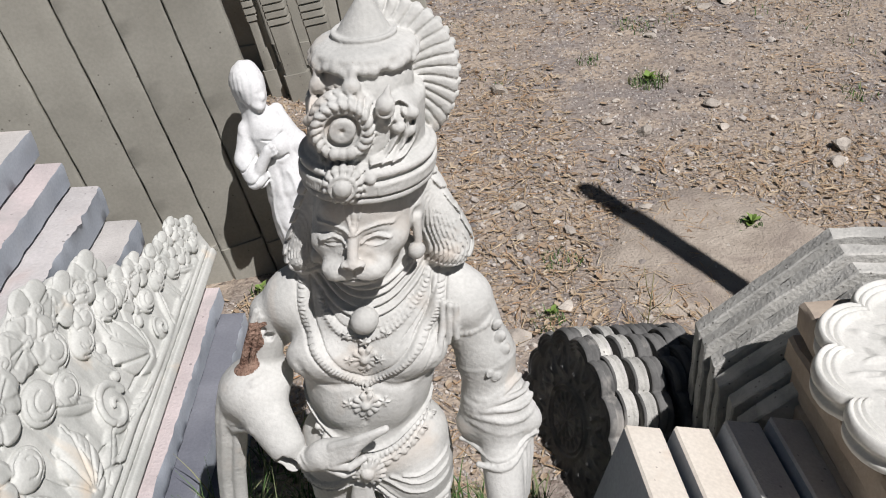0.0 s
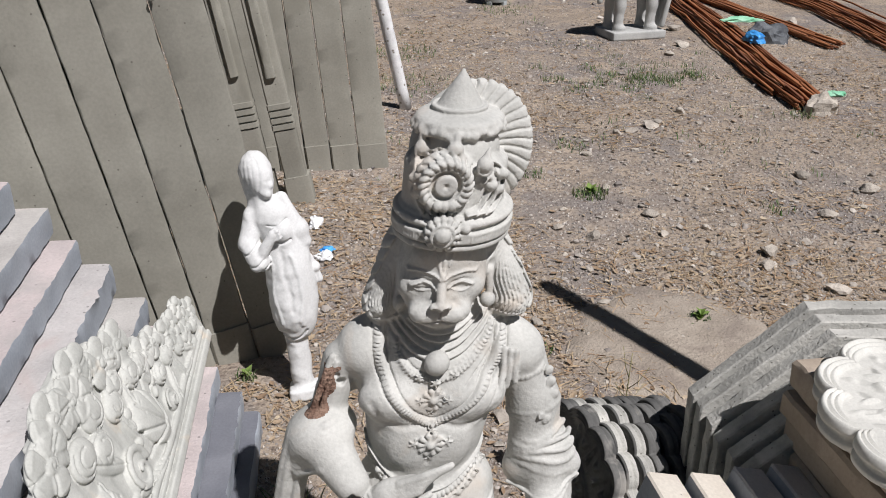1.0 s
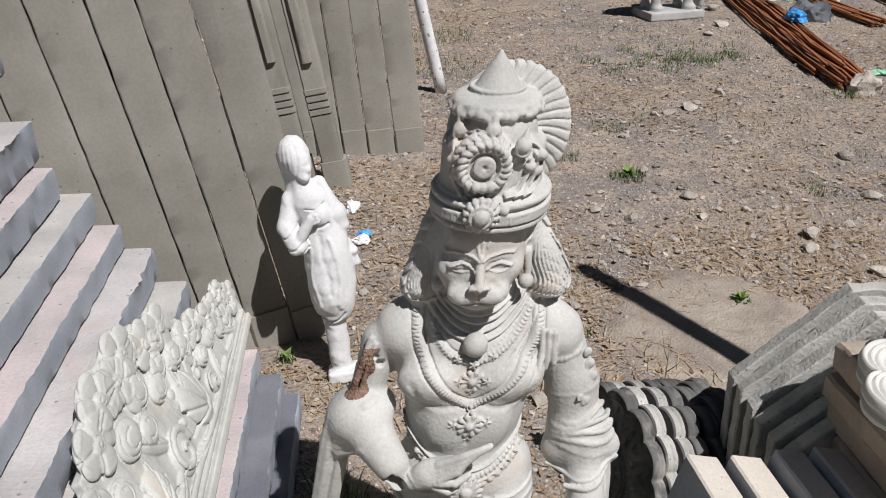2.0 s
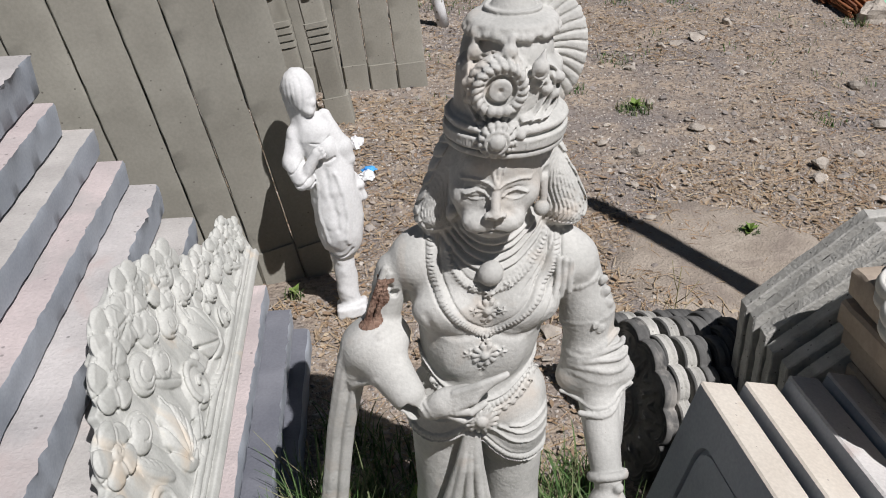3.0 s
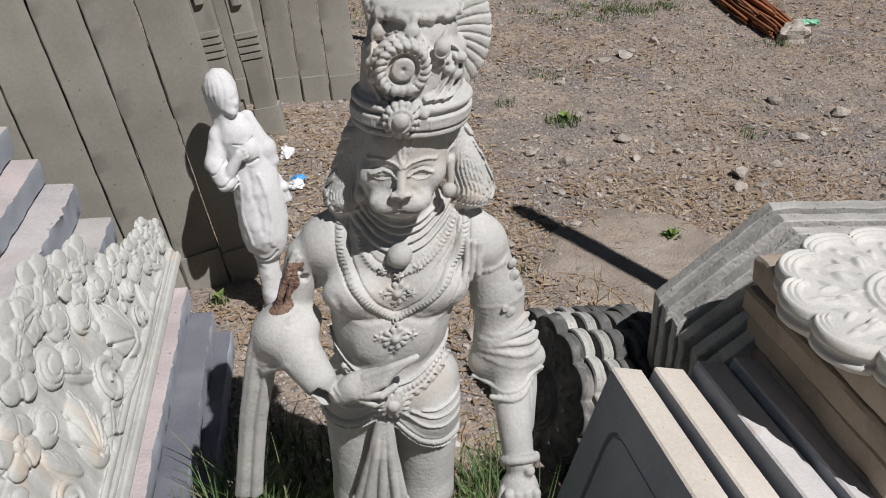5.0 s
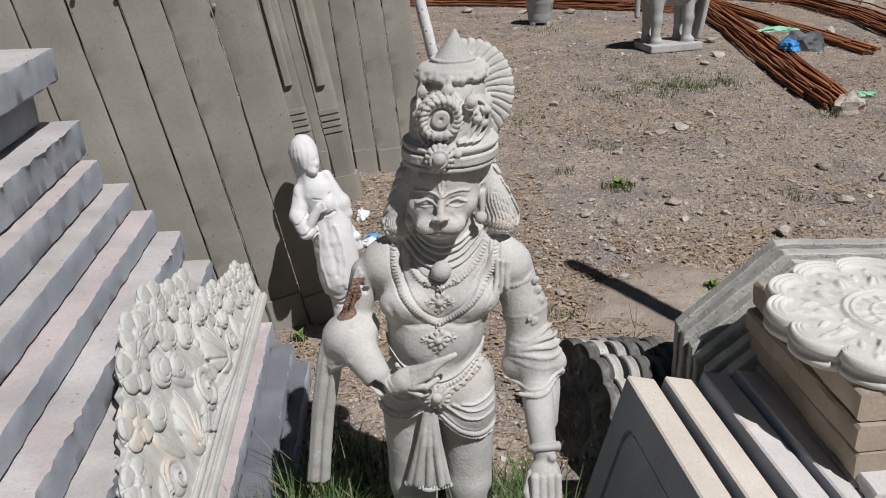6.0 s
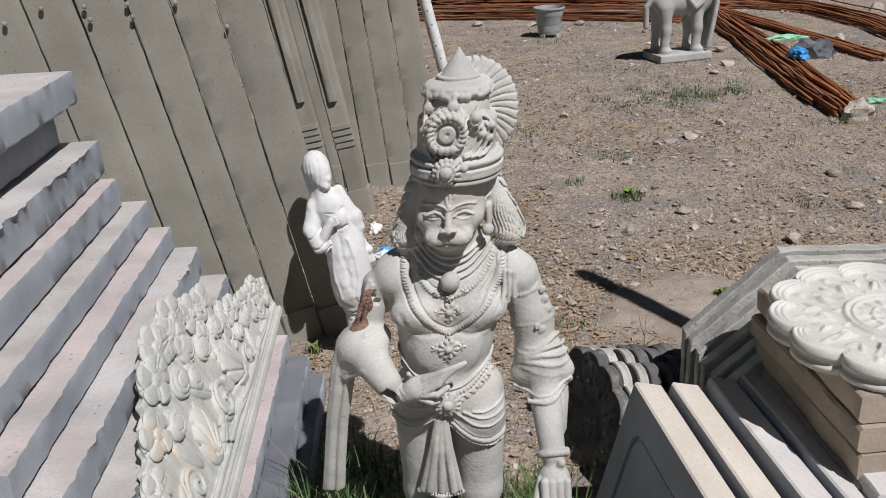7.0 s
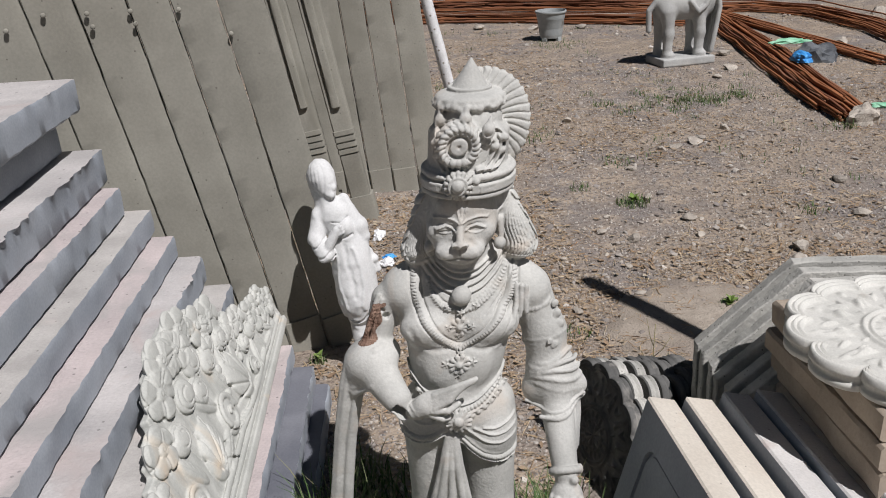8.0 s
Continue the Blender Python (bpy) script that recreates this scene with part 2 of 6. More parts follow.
# ---- solid modelling on a grid: smooth unions of rounded forms ----
class Clay:
    def __init__(self, lo, hi, h):
        self.lo, self.h = np.array(lo, float), h
        self.n = np.ceil((np.array(hi) - self.lo) / h).astype(int) + 1
        self.g = np.full(self.n, 9.0, np.float32)

    def window(self, lo, hi, pad):
        a = np.clip(np.floor((np.array(lo) - pad - self.lo) / self.h).astype(int), 0, self.n)
        b = np.clip(np.ceil((np.array(hi) + pad - self.lo) / self.h).astype(int) + 1, 0, self.n)
        s = tuple(slice(i, j) for i, j in zip(a, b))
        ax = [(self.lo[k] + self.h * np.arange(a[k], b[k])).astype(np.float32) for k in range(3)]
        return s, ax[0][:, None, None], ax[1][None, :, None], ax[2][None, None, :]

    def put(self, fn, lo, hi, k=0.01, cut=False):
        s, X, Y, Z = self.window(lo, hi, k + 3 * self.h)
        if 0 in self.g[s].shape:
            return
        d, g = fn(X, Y, Z), self.g[s]
        if cut:
            d = -d
            t = np.clip(0.5 + 0.5 * (d - g) / k, 0, 1)
            self.g[s] = g * (1 - t) + d * t + k * t * (1 - t)
        else:
            t = np.clip(0.5 + 0.5 * (g - d) / k, 0, 1)
            self.g[s] = np.where(g > 5, d, g * (1 - t) + d * t - k * t * (1 - t))

    def ball(self, c, r, k=0.01, cut=False, rot=None):
        r = np.array([r] * 3 if isinstance(r, (int, float)) else r, float)
        R = np.array(Euler([radians(a) for a in rot]).to_matrix().transposed()) if rot else np.eye(3)
        big = np.array([r.max()] * 3) if rot else r

        def fn(X, Y, Z):
            x, y, z = X - c[0], Y - c[1], Z - c[2]
            q = [(R[i][0] * x + R[i][1] * y + R[i][2] * z) for i in range(3)]
            k0 = np.sqrt((q[0] / r[0]) ** 2 + (q[1] / r[1]) ** 2 + (q[2] / r[2]) ** 2)
            k1 = np.sqrt((q[0] / r[0] ** 2) ** 2 + (q[1] / r[1] ** 2) ** 2 + (q[2] / r[2] ** 2) ** 2)
            return (k0 * (k0 - 1) / np.maximum(k1, 1e-5)).astype(np.float32)
        self.put(fn, np.array(c) - big, np.array(c) + big, k, cut)

    def limb(self, a, b, ra, rb=None, k=0.01, cut=False):
        a, b, rb = np.array(a, float), np.array(b, float), ra if rb is None else rb
        v = b - a
        vv = max(v @ v, 1e-9)

        def fn(X, Y, Z):
            x, y, z = X - a[0], Y - a[1], Z - a[2]
            t = np.clip((x * v[0] + y * v[1] + z * v[2]) / vv, 0, 1)
            return (np.sqrt((x - t * v[0]) ** 2 + (y - t * v[1]) ** 2 + (z - t * v[2]) ** 2) - (ra + (rb - ra) * t)).astype(np.float32)
        r = max(ra, rb)
        self.put(fn, np.minimum(a, b) - r, np.maximum(a, b) + r, k, cut)

    def path(self, pts, r, k=0.004, cut=False, r2=None):
        """A cord through the points: one form, joined to the rest at once."""
        pts = [np.array(p, float) for p in pts]
        n = len(pts) - 1
        if n < 1:
            return
        rad = [r + ((r2 if r2 is not None else r) - r) * i / n for i in range(n + 1)]

        def fn(X, Y, Z):
            best = None
            for i in range(n):
                a, v = pts[i], pts[i + 1] - pts[i]
                x, y, z = X - a[0], Y - a[1], Z - a[2]
                t = np.clip((x * v[0] + y * v[1] + z * v[2]) / max(v @ v, 1e-9), 0, 1)
                d = np.sqrt((x - t * v[0]) ** 2 + (y - t * v[1]) ** 2 + (z - t * v[2]) ** 2) - (rad[i] + (rad[i + 1] - rad[i]) * t)
                best = d if best is None else np.minimum(best, d)
            return best.astype(np.float32)
        m = max(rad)
        self.put(fn, np.min(pts, axis=0) - m, np.max(pts, axis=0) + m, k, cut)

    def hoop(self, c, axis, R, r, k=0.006, cut=False, squash=1.0):
        ax = np.array(axis, float)
        ax /= np.linalg.norm(ax)

        def fn(X, Y, Z):
            x, y, z = X - c[0], Y - c[1], Z - c[2]
            h = x * ax[0] + y * ax[1] + z * ax[2]
            rad = np.sqrt(np.maximum((x - h * ax[0]) ** 2 + (y - h * ax[1]) ** 2 * squash + (z - h * ax[2]) ** 2, 0))
            return (np.sqrt((rad - R) ** 2 + h * h) - r).astype(np.float32)
        self.put(fn, np.array(c) - R - r, np.array(c) + R + r, k, cut)

    def drum(self, c, axis, R, half, rnd=0.004, k=0.006, cut=False, ry=1.0):
        """A round-edged cylinder; ry squeezes it in y."""
        ax = np.array(axis, float)
        ax /= np.linalg.norm(ax)

        def fn(X, Y, Z):
            x, y, z = X - c[0], (Y - c[1]) / ry, Z - c[2]
            h = x * ax[0] + y * ax[1] + z * ax[2]
            rad = np.sqrt(np.maximum((x - h * ax[0]) ** 2 + (y - h * ax[1]) ** 2 + (z - h * ax[2]) ** 2, 0))
            dx, dy = rad - R + rnd, np.abs(h) - half + rnd
            return (np.minimum(np.maximum(dx, dy), 0) + np.sqrt(np.maximum(dx, 0) ** 2 + np.maximum(dy, 0) ** 2) - rnd).astype(np.float32)
        m = max(R, half)
        self.put(fn, np.array(c) - m, np.array(c) + m, k, cut)

    def block(self, c, half, rnd=0.004, k=0.006, cut=False, rot=None):
        R = np.array(Euler([radians(a) for a in rot]).to_matrix().transposed()) if rot else np.eye(3)
        big = np.array([np.linalg.norm(half)] * 3) if rot else np.array(half)

        def fn(X, Y, Z):
            x, y, z = X - c[0], Y - c[1], Z - c[2]
            q = [np.abs(R[i][0] * x + R[i][1] * y + R[i][2] * z) - half[i] + rnd for i in range(3)]
            return (np.minimum(np.maximum(np.maximum(q[0], q[1]), q[2]), 0) + np.sqrt(sum(np.maximum(v, 0) ** 2 for v in q)) - rnd).astype(np.float32)
        self.put(fn, np.array(c) - big, np.array(c) + big, k, cut)

    def front(self, x, z):
        """The y of the first surface met from the front at (x, z)."""
        i, j = int(round((x - self.lo[0]) / self.h)), int(round((z - self.lo[2]) / self.h))
        col = self.g[min(max(i, 0), self.n[0] - 1), :, min(max(j, 0), self.n[2] - 1)]
        w = np.nonzero(col < 0)[0]
        return self.lo[1] + self.h * w[0] if len(w) else None

    def drape(self, pts, r, k=0.003, sink=0.3, step=0.006, beads=0, cut=False):
        """A cord (or a row of beads) laid over the front along (x, z) points."""
        out = []
        for (x0, z0), (x1, z1) in zip(pts, pts[1:]):
            n = max(1, int(math.hypot(x1 - x0, z1 - z0) / step))
            out += [(x0 + (x1 - x0) * i / n, z0 + (z1 - z0) * i / n) for i in range(n)]
        out.append(pts[-1])
        laid = [(x, self.front(x, z), z) for x, z in out]
        laid = [p for p in laid if p[1] is not None]
        ys = [p[1] for p in laid]
        ys = [sorted(ys[max(0, i - 2):i + 3])[len(ys[max(0, i - 2):i + 3]) // 2] for i in range(len(ys))]
        ys = [sum(ys[max(0, i - 2):i + 3]) / len(ys[max(0, i - 2):i + 3]) for i in range(len(ys))] if len(ys) > 5 else ys
        laid = [(p[0], y - r * (1 - sink) + (r if cut else 0), p[2]) for p, y in zip(laid, ys)]
        if beads:
            for p in laid[::beads]:
                self.ball(p, r, k, cut)
        else:
            run = laid[:1]
            for a, b in zip(laid, laid[1:]):
                if abs(a[1] - b[1]) < 0.02:
                    run.append(b)
                else:
                    self.path(run, r, k, cut)
                    run = [b]
            self.path(run, r, k, cut)

    def mesh(self):
        """Surface nets: vertices and quads of the zero level."""
        g = self.g
        ins = g < 0
        c = [(i, j, k) for i in (0, 1) for j in (0, 1) for k in (0, 1)]
        sh = tuple(s - 1 for s in g.shape)
        cnt = np.zeros(sh, np.uint8)
        for i, j, k in c:
            cnt += ins[i:i + sh[0], j:j + sh[1], k:k + sh[2]]
        act = np.argwhere((cnt > 0) & (cnt < 8))
        ids = np.full(sh, -1, np.int32)
        ids[tuple(act.T)] = np.arange(len(act))
        val = {o: g[act[:, 0] + o[0], act[:, 1] + o[1], act[:, 2] + o[2]] for o in c}
        acc, num = np.zeros((len(act), 3)), np.zeros(len(act))
        for a in c:
            for ax in range(3):
                if a[ax] == 0:
                    b = tuple(1 if q == ax else a[q] for q in range(3))
                    va, vb = val[a], val[b]
                    x = (va < 0) != (vb < 0)
                    t = np.where(x, va / np.where(x, va - vb, 1), 0)
                    p = np.array(a, float)[None, :].repeat(len(act), 0)
                    p[:, ax] = t
                    acc += p * x[:, None]
                    num += x
        verts = self.lo + self.h * (act + acc / num[:, None])
        faces = []
        for ax in range(3):
            u, v = [q for q in range(3) if q != ax]
            lo = [slice(None)] * 3
            hi = [slice(None)] * 3
            lo[ax], hi[ax] = slice(0, -1), slice(1, None)
            e = np.argwhere(ins[tuple(lo)] != ins[tuple(hi)])
            e = e[(e[:, u] > 0) & (e[:, v] > 0) & (e[:, u] < g.shape[u] - 1) & (e[:, v] < g.shape[v] - 1)]
            du, dv = np.eye(3, dtype=int)[u], np.eye(3, dtype=int)[v]
            q = np.stack([ids[tuple((e - du - dv).T)], ids[tuple((e - dv).T)], ids[tuple(e.T)], ids[tuple((e - du).T)]], 1)
            flip = ins[tuple(e.T)] ^ (ax == 1)
            q = np.where(flip[:, None], q, q[:, ::-1])
            faces.append(q)
        return verts, np.concatenate(faces)

# ---- ground ----
def ground_z(x, y):
    near = max(0.0, 1.0 - max(abs(x - 0.5) - 5, abs(y - 4) - 8, 0) / 4)
    return near * (0.010 * nz(x, y, 0.2, 1.7) + 0.006 * nz(x, y, 4.1, 6.0) + 0.0035 * nz(x, y, 2.0, 19.0))


def spread(lo, hi, a, b, fine, coarse):
    out = [lo, lo * 0.4, lo * 0.15, lo * 0.06]
    x = max(lo * 0.03, a - 3)
    while x < a:
        out.append(x)
        x += coarse
    x = a
    while x < b:
        out.append(x)
        x += fine
    while x < b + 4:
        out.append(x)
        x += coarse
    return out + [hi * 0.06, hi * 0.15, hi * 0.4, hi]


def ground_material():
    m = bpy.data.materials.new("dusty_yard_soil")
    m.use_nodes = True
    N, L = m.node_tree.nodes, m.node_tree.links
    b = N["Principled BSDF"]
    b.inputs["Roughness"].default_value, b.inputs["Specular IOR Level"].default_value = 0.95, 0.15
    geo = N.new("ShaderNodeNewGeometry")

    def noisy(scale, detail=6, dist=0.0):
        n = N.new("ShaderNodeTexNoise")
        n.inputs["Scale"].default_value, n.inputs["Detail"].default_value, n.inputs["Distortion"].default_value = scale, detail, dist
        L.new(geo.outputs["Position"], n.inputs["Vector"])
        return n.outputs["Fac"]

    def ranged(f, a, b_, c=0.0, d=1.0):
        r = N.new("ShaderNodeMapRange")
        for k, v in zip(("From Min", "From Max", "To Min", "To Max"), (a, b_, c, d)):
            r.inputs[k].default_value = v
        L.new(f, r.inputs["Value"])
        return r.outputs[0]

    def mixed(fac, x, y):
        k = N.new("ShaderNodeMix")
        k.data_type = "RGBA"
        L.new(fac, k.inputs[0])
        for s, v in ((6, x), (7, y)):
            if isinstance(v, tuple):
                k.inputs[s].default_value = (*v, 1)
            else:
                L.new(v, k.inputs[s])
        return k.outputs[2]

    soil = mixed(ranged(noisy(1.1, 8, 0.5), 0.40, 0.60), (0.225, 0.20, 0.185), (0.30, 0.245, 0.19))
    soil = mixed(ranged(noisy(5.5, 8, 0.4), 0.46, 0.62), soil, (0.36, 0.295, 0.23))
    soil = mixed(ranged(noisy(38, 6), 0.50, 0.66), soil, (0.165, 0.132, 0.11))
    v = N.new("ShaderNodeTexVoronoi")
    v.inputs["Scale"].default_value = 75
    L.new(geo.outputs["Position"], v.inputs["Vector"])
    soil = mixed(ranged(v.outputs["Distance"], 0.10, 0.26, 0.55, 0.0), soil, (0.40, 0.36, 0.31))
    L.new(soil, b.inputs["Base Color"])
    add = N.new("ShaderNodeMath")
    L.new(noisy(60, 8), add.inputs[0])
    L.new(noisy(14, 6), add.inputs[1])
    k = N.new("ShaderNodeBump")
    k.inputs["Strength"].default_value, k.inputs["Distance"].default_value = 0.9, 0.02
    L.new(add.outputs[0], k.inputs["Height"])
    L.new(k.outputs[0], b.inputs["Normal"])
    return m


gx, gy = spread(-400, 400, -1.6, 4.2, 0.035, 0.2), spread(-400, 400, 0.6, 6.5, 0.035, 0.2)
gv = [(x, y, ground_z(x, y)) for y in gy for x in gx]
nx_ = len(gx)
gf = [(j * nx_ + i, j * nx_ + i + 1, (j + 1) * nx_ + i + 1, (j + 1) * nx_ + i) for j in range(len(gy) - 1) for i in range(nx_ - 1)]
solo("ground", mesh_of("ground", gv, gf, ground_material()), "dusty brown-grey yard soil with stones and dry straw", "ground", kind="structure")

# a thin dried mortar spill on the soil
pv, pf = [], []
for i in range(48):
    a = 2 * math.pi * i / 48
    r = 1 + 0.22 * nz(math.cos(a), math.sin(a), 5, 2.2) + 0.07 * nz(math.cos(a), math.sin(a), 9, 7)
    for q, (f, h) in enumerate(((0, 0.012), (0.4, 0.012), (0.75, 0.011), (0.95, 0.008), (1.02, -0.01))):
        pv.append((0.80 + 0.34 * f * r * math.cos(a) + 0.05 * f * math.sin(a), 2.32 + 0.36 * f * r * math.sin(a), h + 0.003 * nz(f * math.cos(a), f * math.sin(a), 1, 9)))
for i in range(48):
    for q in range(4):
        a, b = i * 5 + q, ((i + 1) % 48) * 5 + q
        pf.append((a, a + 1, b + 1, b))
solo("mortar_spill", mesh_of("mortar_spill", pv, pf, M_PATCH), "thin pale dried mortar spill on the soil", "mortar", kind="structure")

# ---- upright concrete boards stored on end ----
def stored_boards(edges, p0, yaw, slope, height, group, thick=0.07, band=0.145, seed=0, studs=()):
    """Boards side by side along a line through p0; edges: distances of the joints along it; each board is a tall slab with a slightly proud foot block."""
    u = Vector((math.cos(radians(yaw)), math.sin(radians(yaw)), 0))
    for i, (a, b) in enumerate(zip(edges, edges[1:])):
        w = b - a - 0.006
        rnd = random.Random(seed + i)
        root = thing("concrete_board", "olive-grey precast concrete board standing on end", "concrete board", group, at=(p0[0] + u.x * b, p0[1] + u.y * b, 0))
        me = bar_mesh("board_panel", height, w, thick, [M_BOARD, M_BOARD], 0.0035, 0.002, 0, 0.02, seed + i)
        lean = Matrix.Rotation(radians(yaw), 4, "Z") @ Matrix.Rotation(-math.atan(slope), 4, "Y") @ Matrix.Rotation(radians(90), 4, "X")
        o = part("panel", me, root)
        o.matrix_local = lean @ Matrix.Translation((0, 0.0, -0.0 + rnd.uniform(-0.004, 0.004)))
        foot = bar_mesh("board_foot", band, w + 0.002, thick + 0.012, [M_BOARD, M_BOARD], 0.008, 0.002, 0, 0.03, seed + i + 40)
        f = part("foot_block", foot, root)
        f.matrix_local = lean @ Matrix.Translation((0.001, -0.012, 0.009))
        for x, y, z in studs:
            d = (x - p0[0]) * u.x + (y - p0[1]) * u.y + slope * z
            if a <= d < b:
                k = part("stud", STUD, root)
                k.matrix_local = Matrix.Translation((x - root.location.x + 0.002 * u.y, y - root.location.y - 0.002 * u.x, z)) @ Matrix.Rotation(radians(yaw), 4, "Z")


def stud_mesh(r=0.0075):
    V = [(q * r * math.cos(i * 0.6283), y, q * r * math.sin(i * 0.6283)) for q, y in ((1, 0.004), (1, -0.0035), (0.7, -0.0055)) for i in range(10)] + [(0, -0.006, 0)]
    F = [(j * 10 + i, j * 10 + (i + 1) % 10, j * 10 + 10 + (i + 1) % 10, j * 10 + 10 + i) for j in (0, 1) for i in range(10)] + [(20 + i, 20 + (i + 1) % 10, 30) for i in range(10)]
    return mesh_of("stud", V, F, M_BOARD)


STUD = stud_mesh()
E1 = [-0.93, -0.78, -0.64, -0.49, -0.348, -0.204, -0.08, 0.056, 0.20]
stored_boards(E1, (-0.614, 2.292), 15, 0.178, 2.1, "boards stored on end", seed=3, studs=((-1.123, 2.144, 1.195), (-1.005, 2.175, 1.193), (-0.879, 2.209, 1.224), (-0.74, 2.246, 1.139), (-1.248, 2.11, 1.239), (-1.352, 2.082, 1.204), (-1.014, 2.173, 1.231), (-1.132, 2.141, 1.234)))
stored_boards([-0.54, -0.40, -0.265, -0.13, 0.0, 0.125, 0.262, 0.41], (-0.505, 4.02), 3, 0.085, 1.9, "far boards stored on end", seed=31)


# ---- fluted pilasters standing between the boards ----
def pilaster(x, y, w, slope, seed):
    root = thing("concrete_pilaster", "olive-grey precast pilaster with a grooved capital, standing on end", "pilaster", "pilasters stored on end", at=(x, y, 0))
    lean = Matrix.Rotation(-math.atan(slope), 4, "Y") @ Matrix.Rotation(radians(90), 4, "X")
    for nm, x0, y0, ww, ln, th, lift in (("shaft", 0, 0.34, w, 1.6, 0.06, 0), ("raised_strip", -w * 0.3, 0.60, w * 0.42, 1.36, 0.03, 0.018), ("plinth", 0.012, 0, w + 0.02, 0.14, 0.085, 0.012), ("base_panel", 0, 0.14, w, 0.22, 0.06, 0.004)):
        o = part(nm, bar_mesh("pilaster_" + nm, ln, ww, th, [M_BOARD, M_BOARD], 0.006, 0.0015, 0, 0.03, seed), root)
        o.matrix_local = lean @ Matrix.Translation((x0, y0, lift))
    for i in range(4):
        o = part("capital_ridge", bar_mesh("pilaster_ridge", 0.022, w + 0.004, 0.066, [M_BOARD, M_BOARD], 0.006, 0.001, 0, 0.03, seed + i), root)
        o.matrix_local = lean @ Matrix.Translation((0.002, 0.366 + 0.031 * i, 0.009))


pilaster(-0.452, 3.59, 0.098, 0.165, 5)
pilaster(-0.612, 3.61, 0.092, 0.165, 8)
pilaster(-0.752, 3.66, 0.05, 0.165, 9)


# ---- white pole ----
def rod_mesh(name, pts, r, mat, sides=8, taper=1.0, wob=0.0):
    verts, faces = [], []
    pts = [Vector(p) for p in pts]
    for i, p in enumerate(pts):
        d = (pts[min(i + 1, len(pts) - 1)] - pts[max(i - 1, 0)]).normalized()
        s = d.cross(Vector((0.3, 0.2, 1)) if abs(d.z) < 0.9 else Vector((1, 0, 0))).normalized()
        t = d.cross(s)
        rr = r * (1 + (taper - 1) * i / max(1, len(pts) - 1))
        for k in range(sides):
            a = 2 * math.pi * k / sides
            q = rr * (1 + wob * nz(p.x + a, p.y, p.z + i, 7))
            verts.append(p + s * (q * math.cos(a)) + t * (q * math.sin(a)))
    for i in range(len(pts) - 1):
        for k in range(sides):
            a, b = i * sides + k, i * sides + (k + 1) % sides
            faces.append((a, b, b + sides, a + sides))
    faces += [tuple(range(sides - 1, -1, -1)), tuple(range((len(pts) - 1) * sides, len(pts) * sides))]
    return mesh_of(name, verts, faces, mat)


solo("white_pole", rod_mesh("white_pole", [(0.035 - 0.215 * s, 5.08 - 0.06 * s, 0.0 + s) for s in [i * 0.12 for i in range(13)]], 0.036, M_POLE, 12, 1.0, 0.12), "chipped white-painted pole leaning beside the boards", "pole")
# a timber post beside the plates, whose shadow lies across the soil
solo("timber_post", rod_mesh("timber_post", [(1.30 + 0.0057 * z, 1.27 + 0.0277 * z, z * 0.22) for z in range(11)], 0.042, M_BOX, 10, 1.0, 0.1), "rough brown timber post standing in the yard", "post")

# ---- stack of long slabs ----
PILE = [(-1.13, 1.081, 0.094, "pale", 0.008, 0.62), (-1.19, 0.985, 0.11, "grey", 0.0, 0.62), (-1.098, 0.872, 0.104, "pale", 0.022, 0.66), (-1.05, 0.766, 0.09, "pink", 0.007, 0.68), (-0.99, 0.675, 0.077, "grey", 0.005, 0.70),
        (-0.925, 0.597, 0.071, "pink", 0.007, 0.71), (-0.852, 0.525, 0.088, "pale", 0.016, 0.70), (-0.772, 0.436, 0.08, "grey", 0.012, 0.72), (-0.72, 0.355, 0.075, "pink", 0.0, 0.72),
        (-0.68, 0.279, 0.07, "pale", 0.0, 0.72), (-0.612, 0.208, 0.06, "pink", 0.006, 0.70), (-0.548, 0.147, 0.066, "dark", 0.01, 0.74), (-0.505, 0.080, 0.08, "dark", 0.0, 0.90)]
# "dark" tops hold painted shadow besides their own darker grey
TOPS = {"dark": M_SHADETOP, "pale": M_DUSTTOP, "grey": M_GREYTOP, "pink": M_PINK}
for i, (x, z, t, kind, jag, y0) in enumerate(PILE):
    rnd = random.Random(i)
    y1 = 1.93 + rnd.uniform(-0.03, 0.03) + (0.05 if i == 4 else 0) - (0.03 if i > 10 else 0)
    # the side material carries the blue of the shade in its colour
    me = bar_mesh("long_slab", y1 - y0, 1.95 + x, t, [TOPS[kind], M_SHADESIDE], 0.008, 0.003, jag, 0.015, 60 + i)
    o = solo("long_slab", me, {"dark": "dark grey, shadow-coloured", "pale": "pale", "grey": "grey", "pink": "pinkish"}[kind] + " cast concrete slab with its shaded side coloured blue-grey" + (" and a ragged edge" if jag > 0.01 else "") + ", stacked stepwise", "slab", "stack of long slabs")
    o.matrix_world = pose(x + 0.038 * (y1 - y0), y0, z, 0, 0, 2.2)

# ---- cream panels leaning on edge ----
def round_rect(y0, y1, z0, z1, r):
    out = []
    for cy, cz, a0 in ((y1 - r, z1 - r, 0), (y0 + r, z1 - r, 90), (y0 + r, z0 + r, 180), (y1 - r, z0 + r, 270)):
        out += [(cy + r * math.cos(radians(a0 + a)), cz + r * math.sin(radians(a0 + a))) for a in range(0, 91, 10)]
    return out


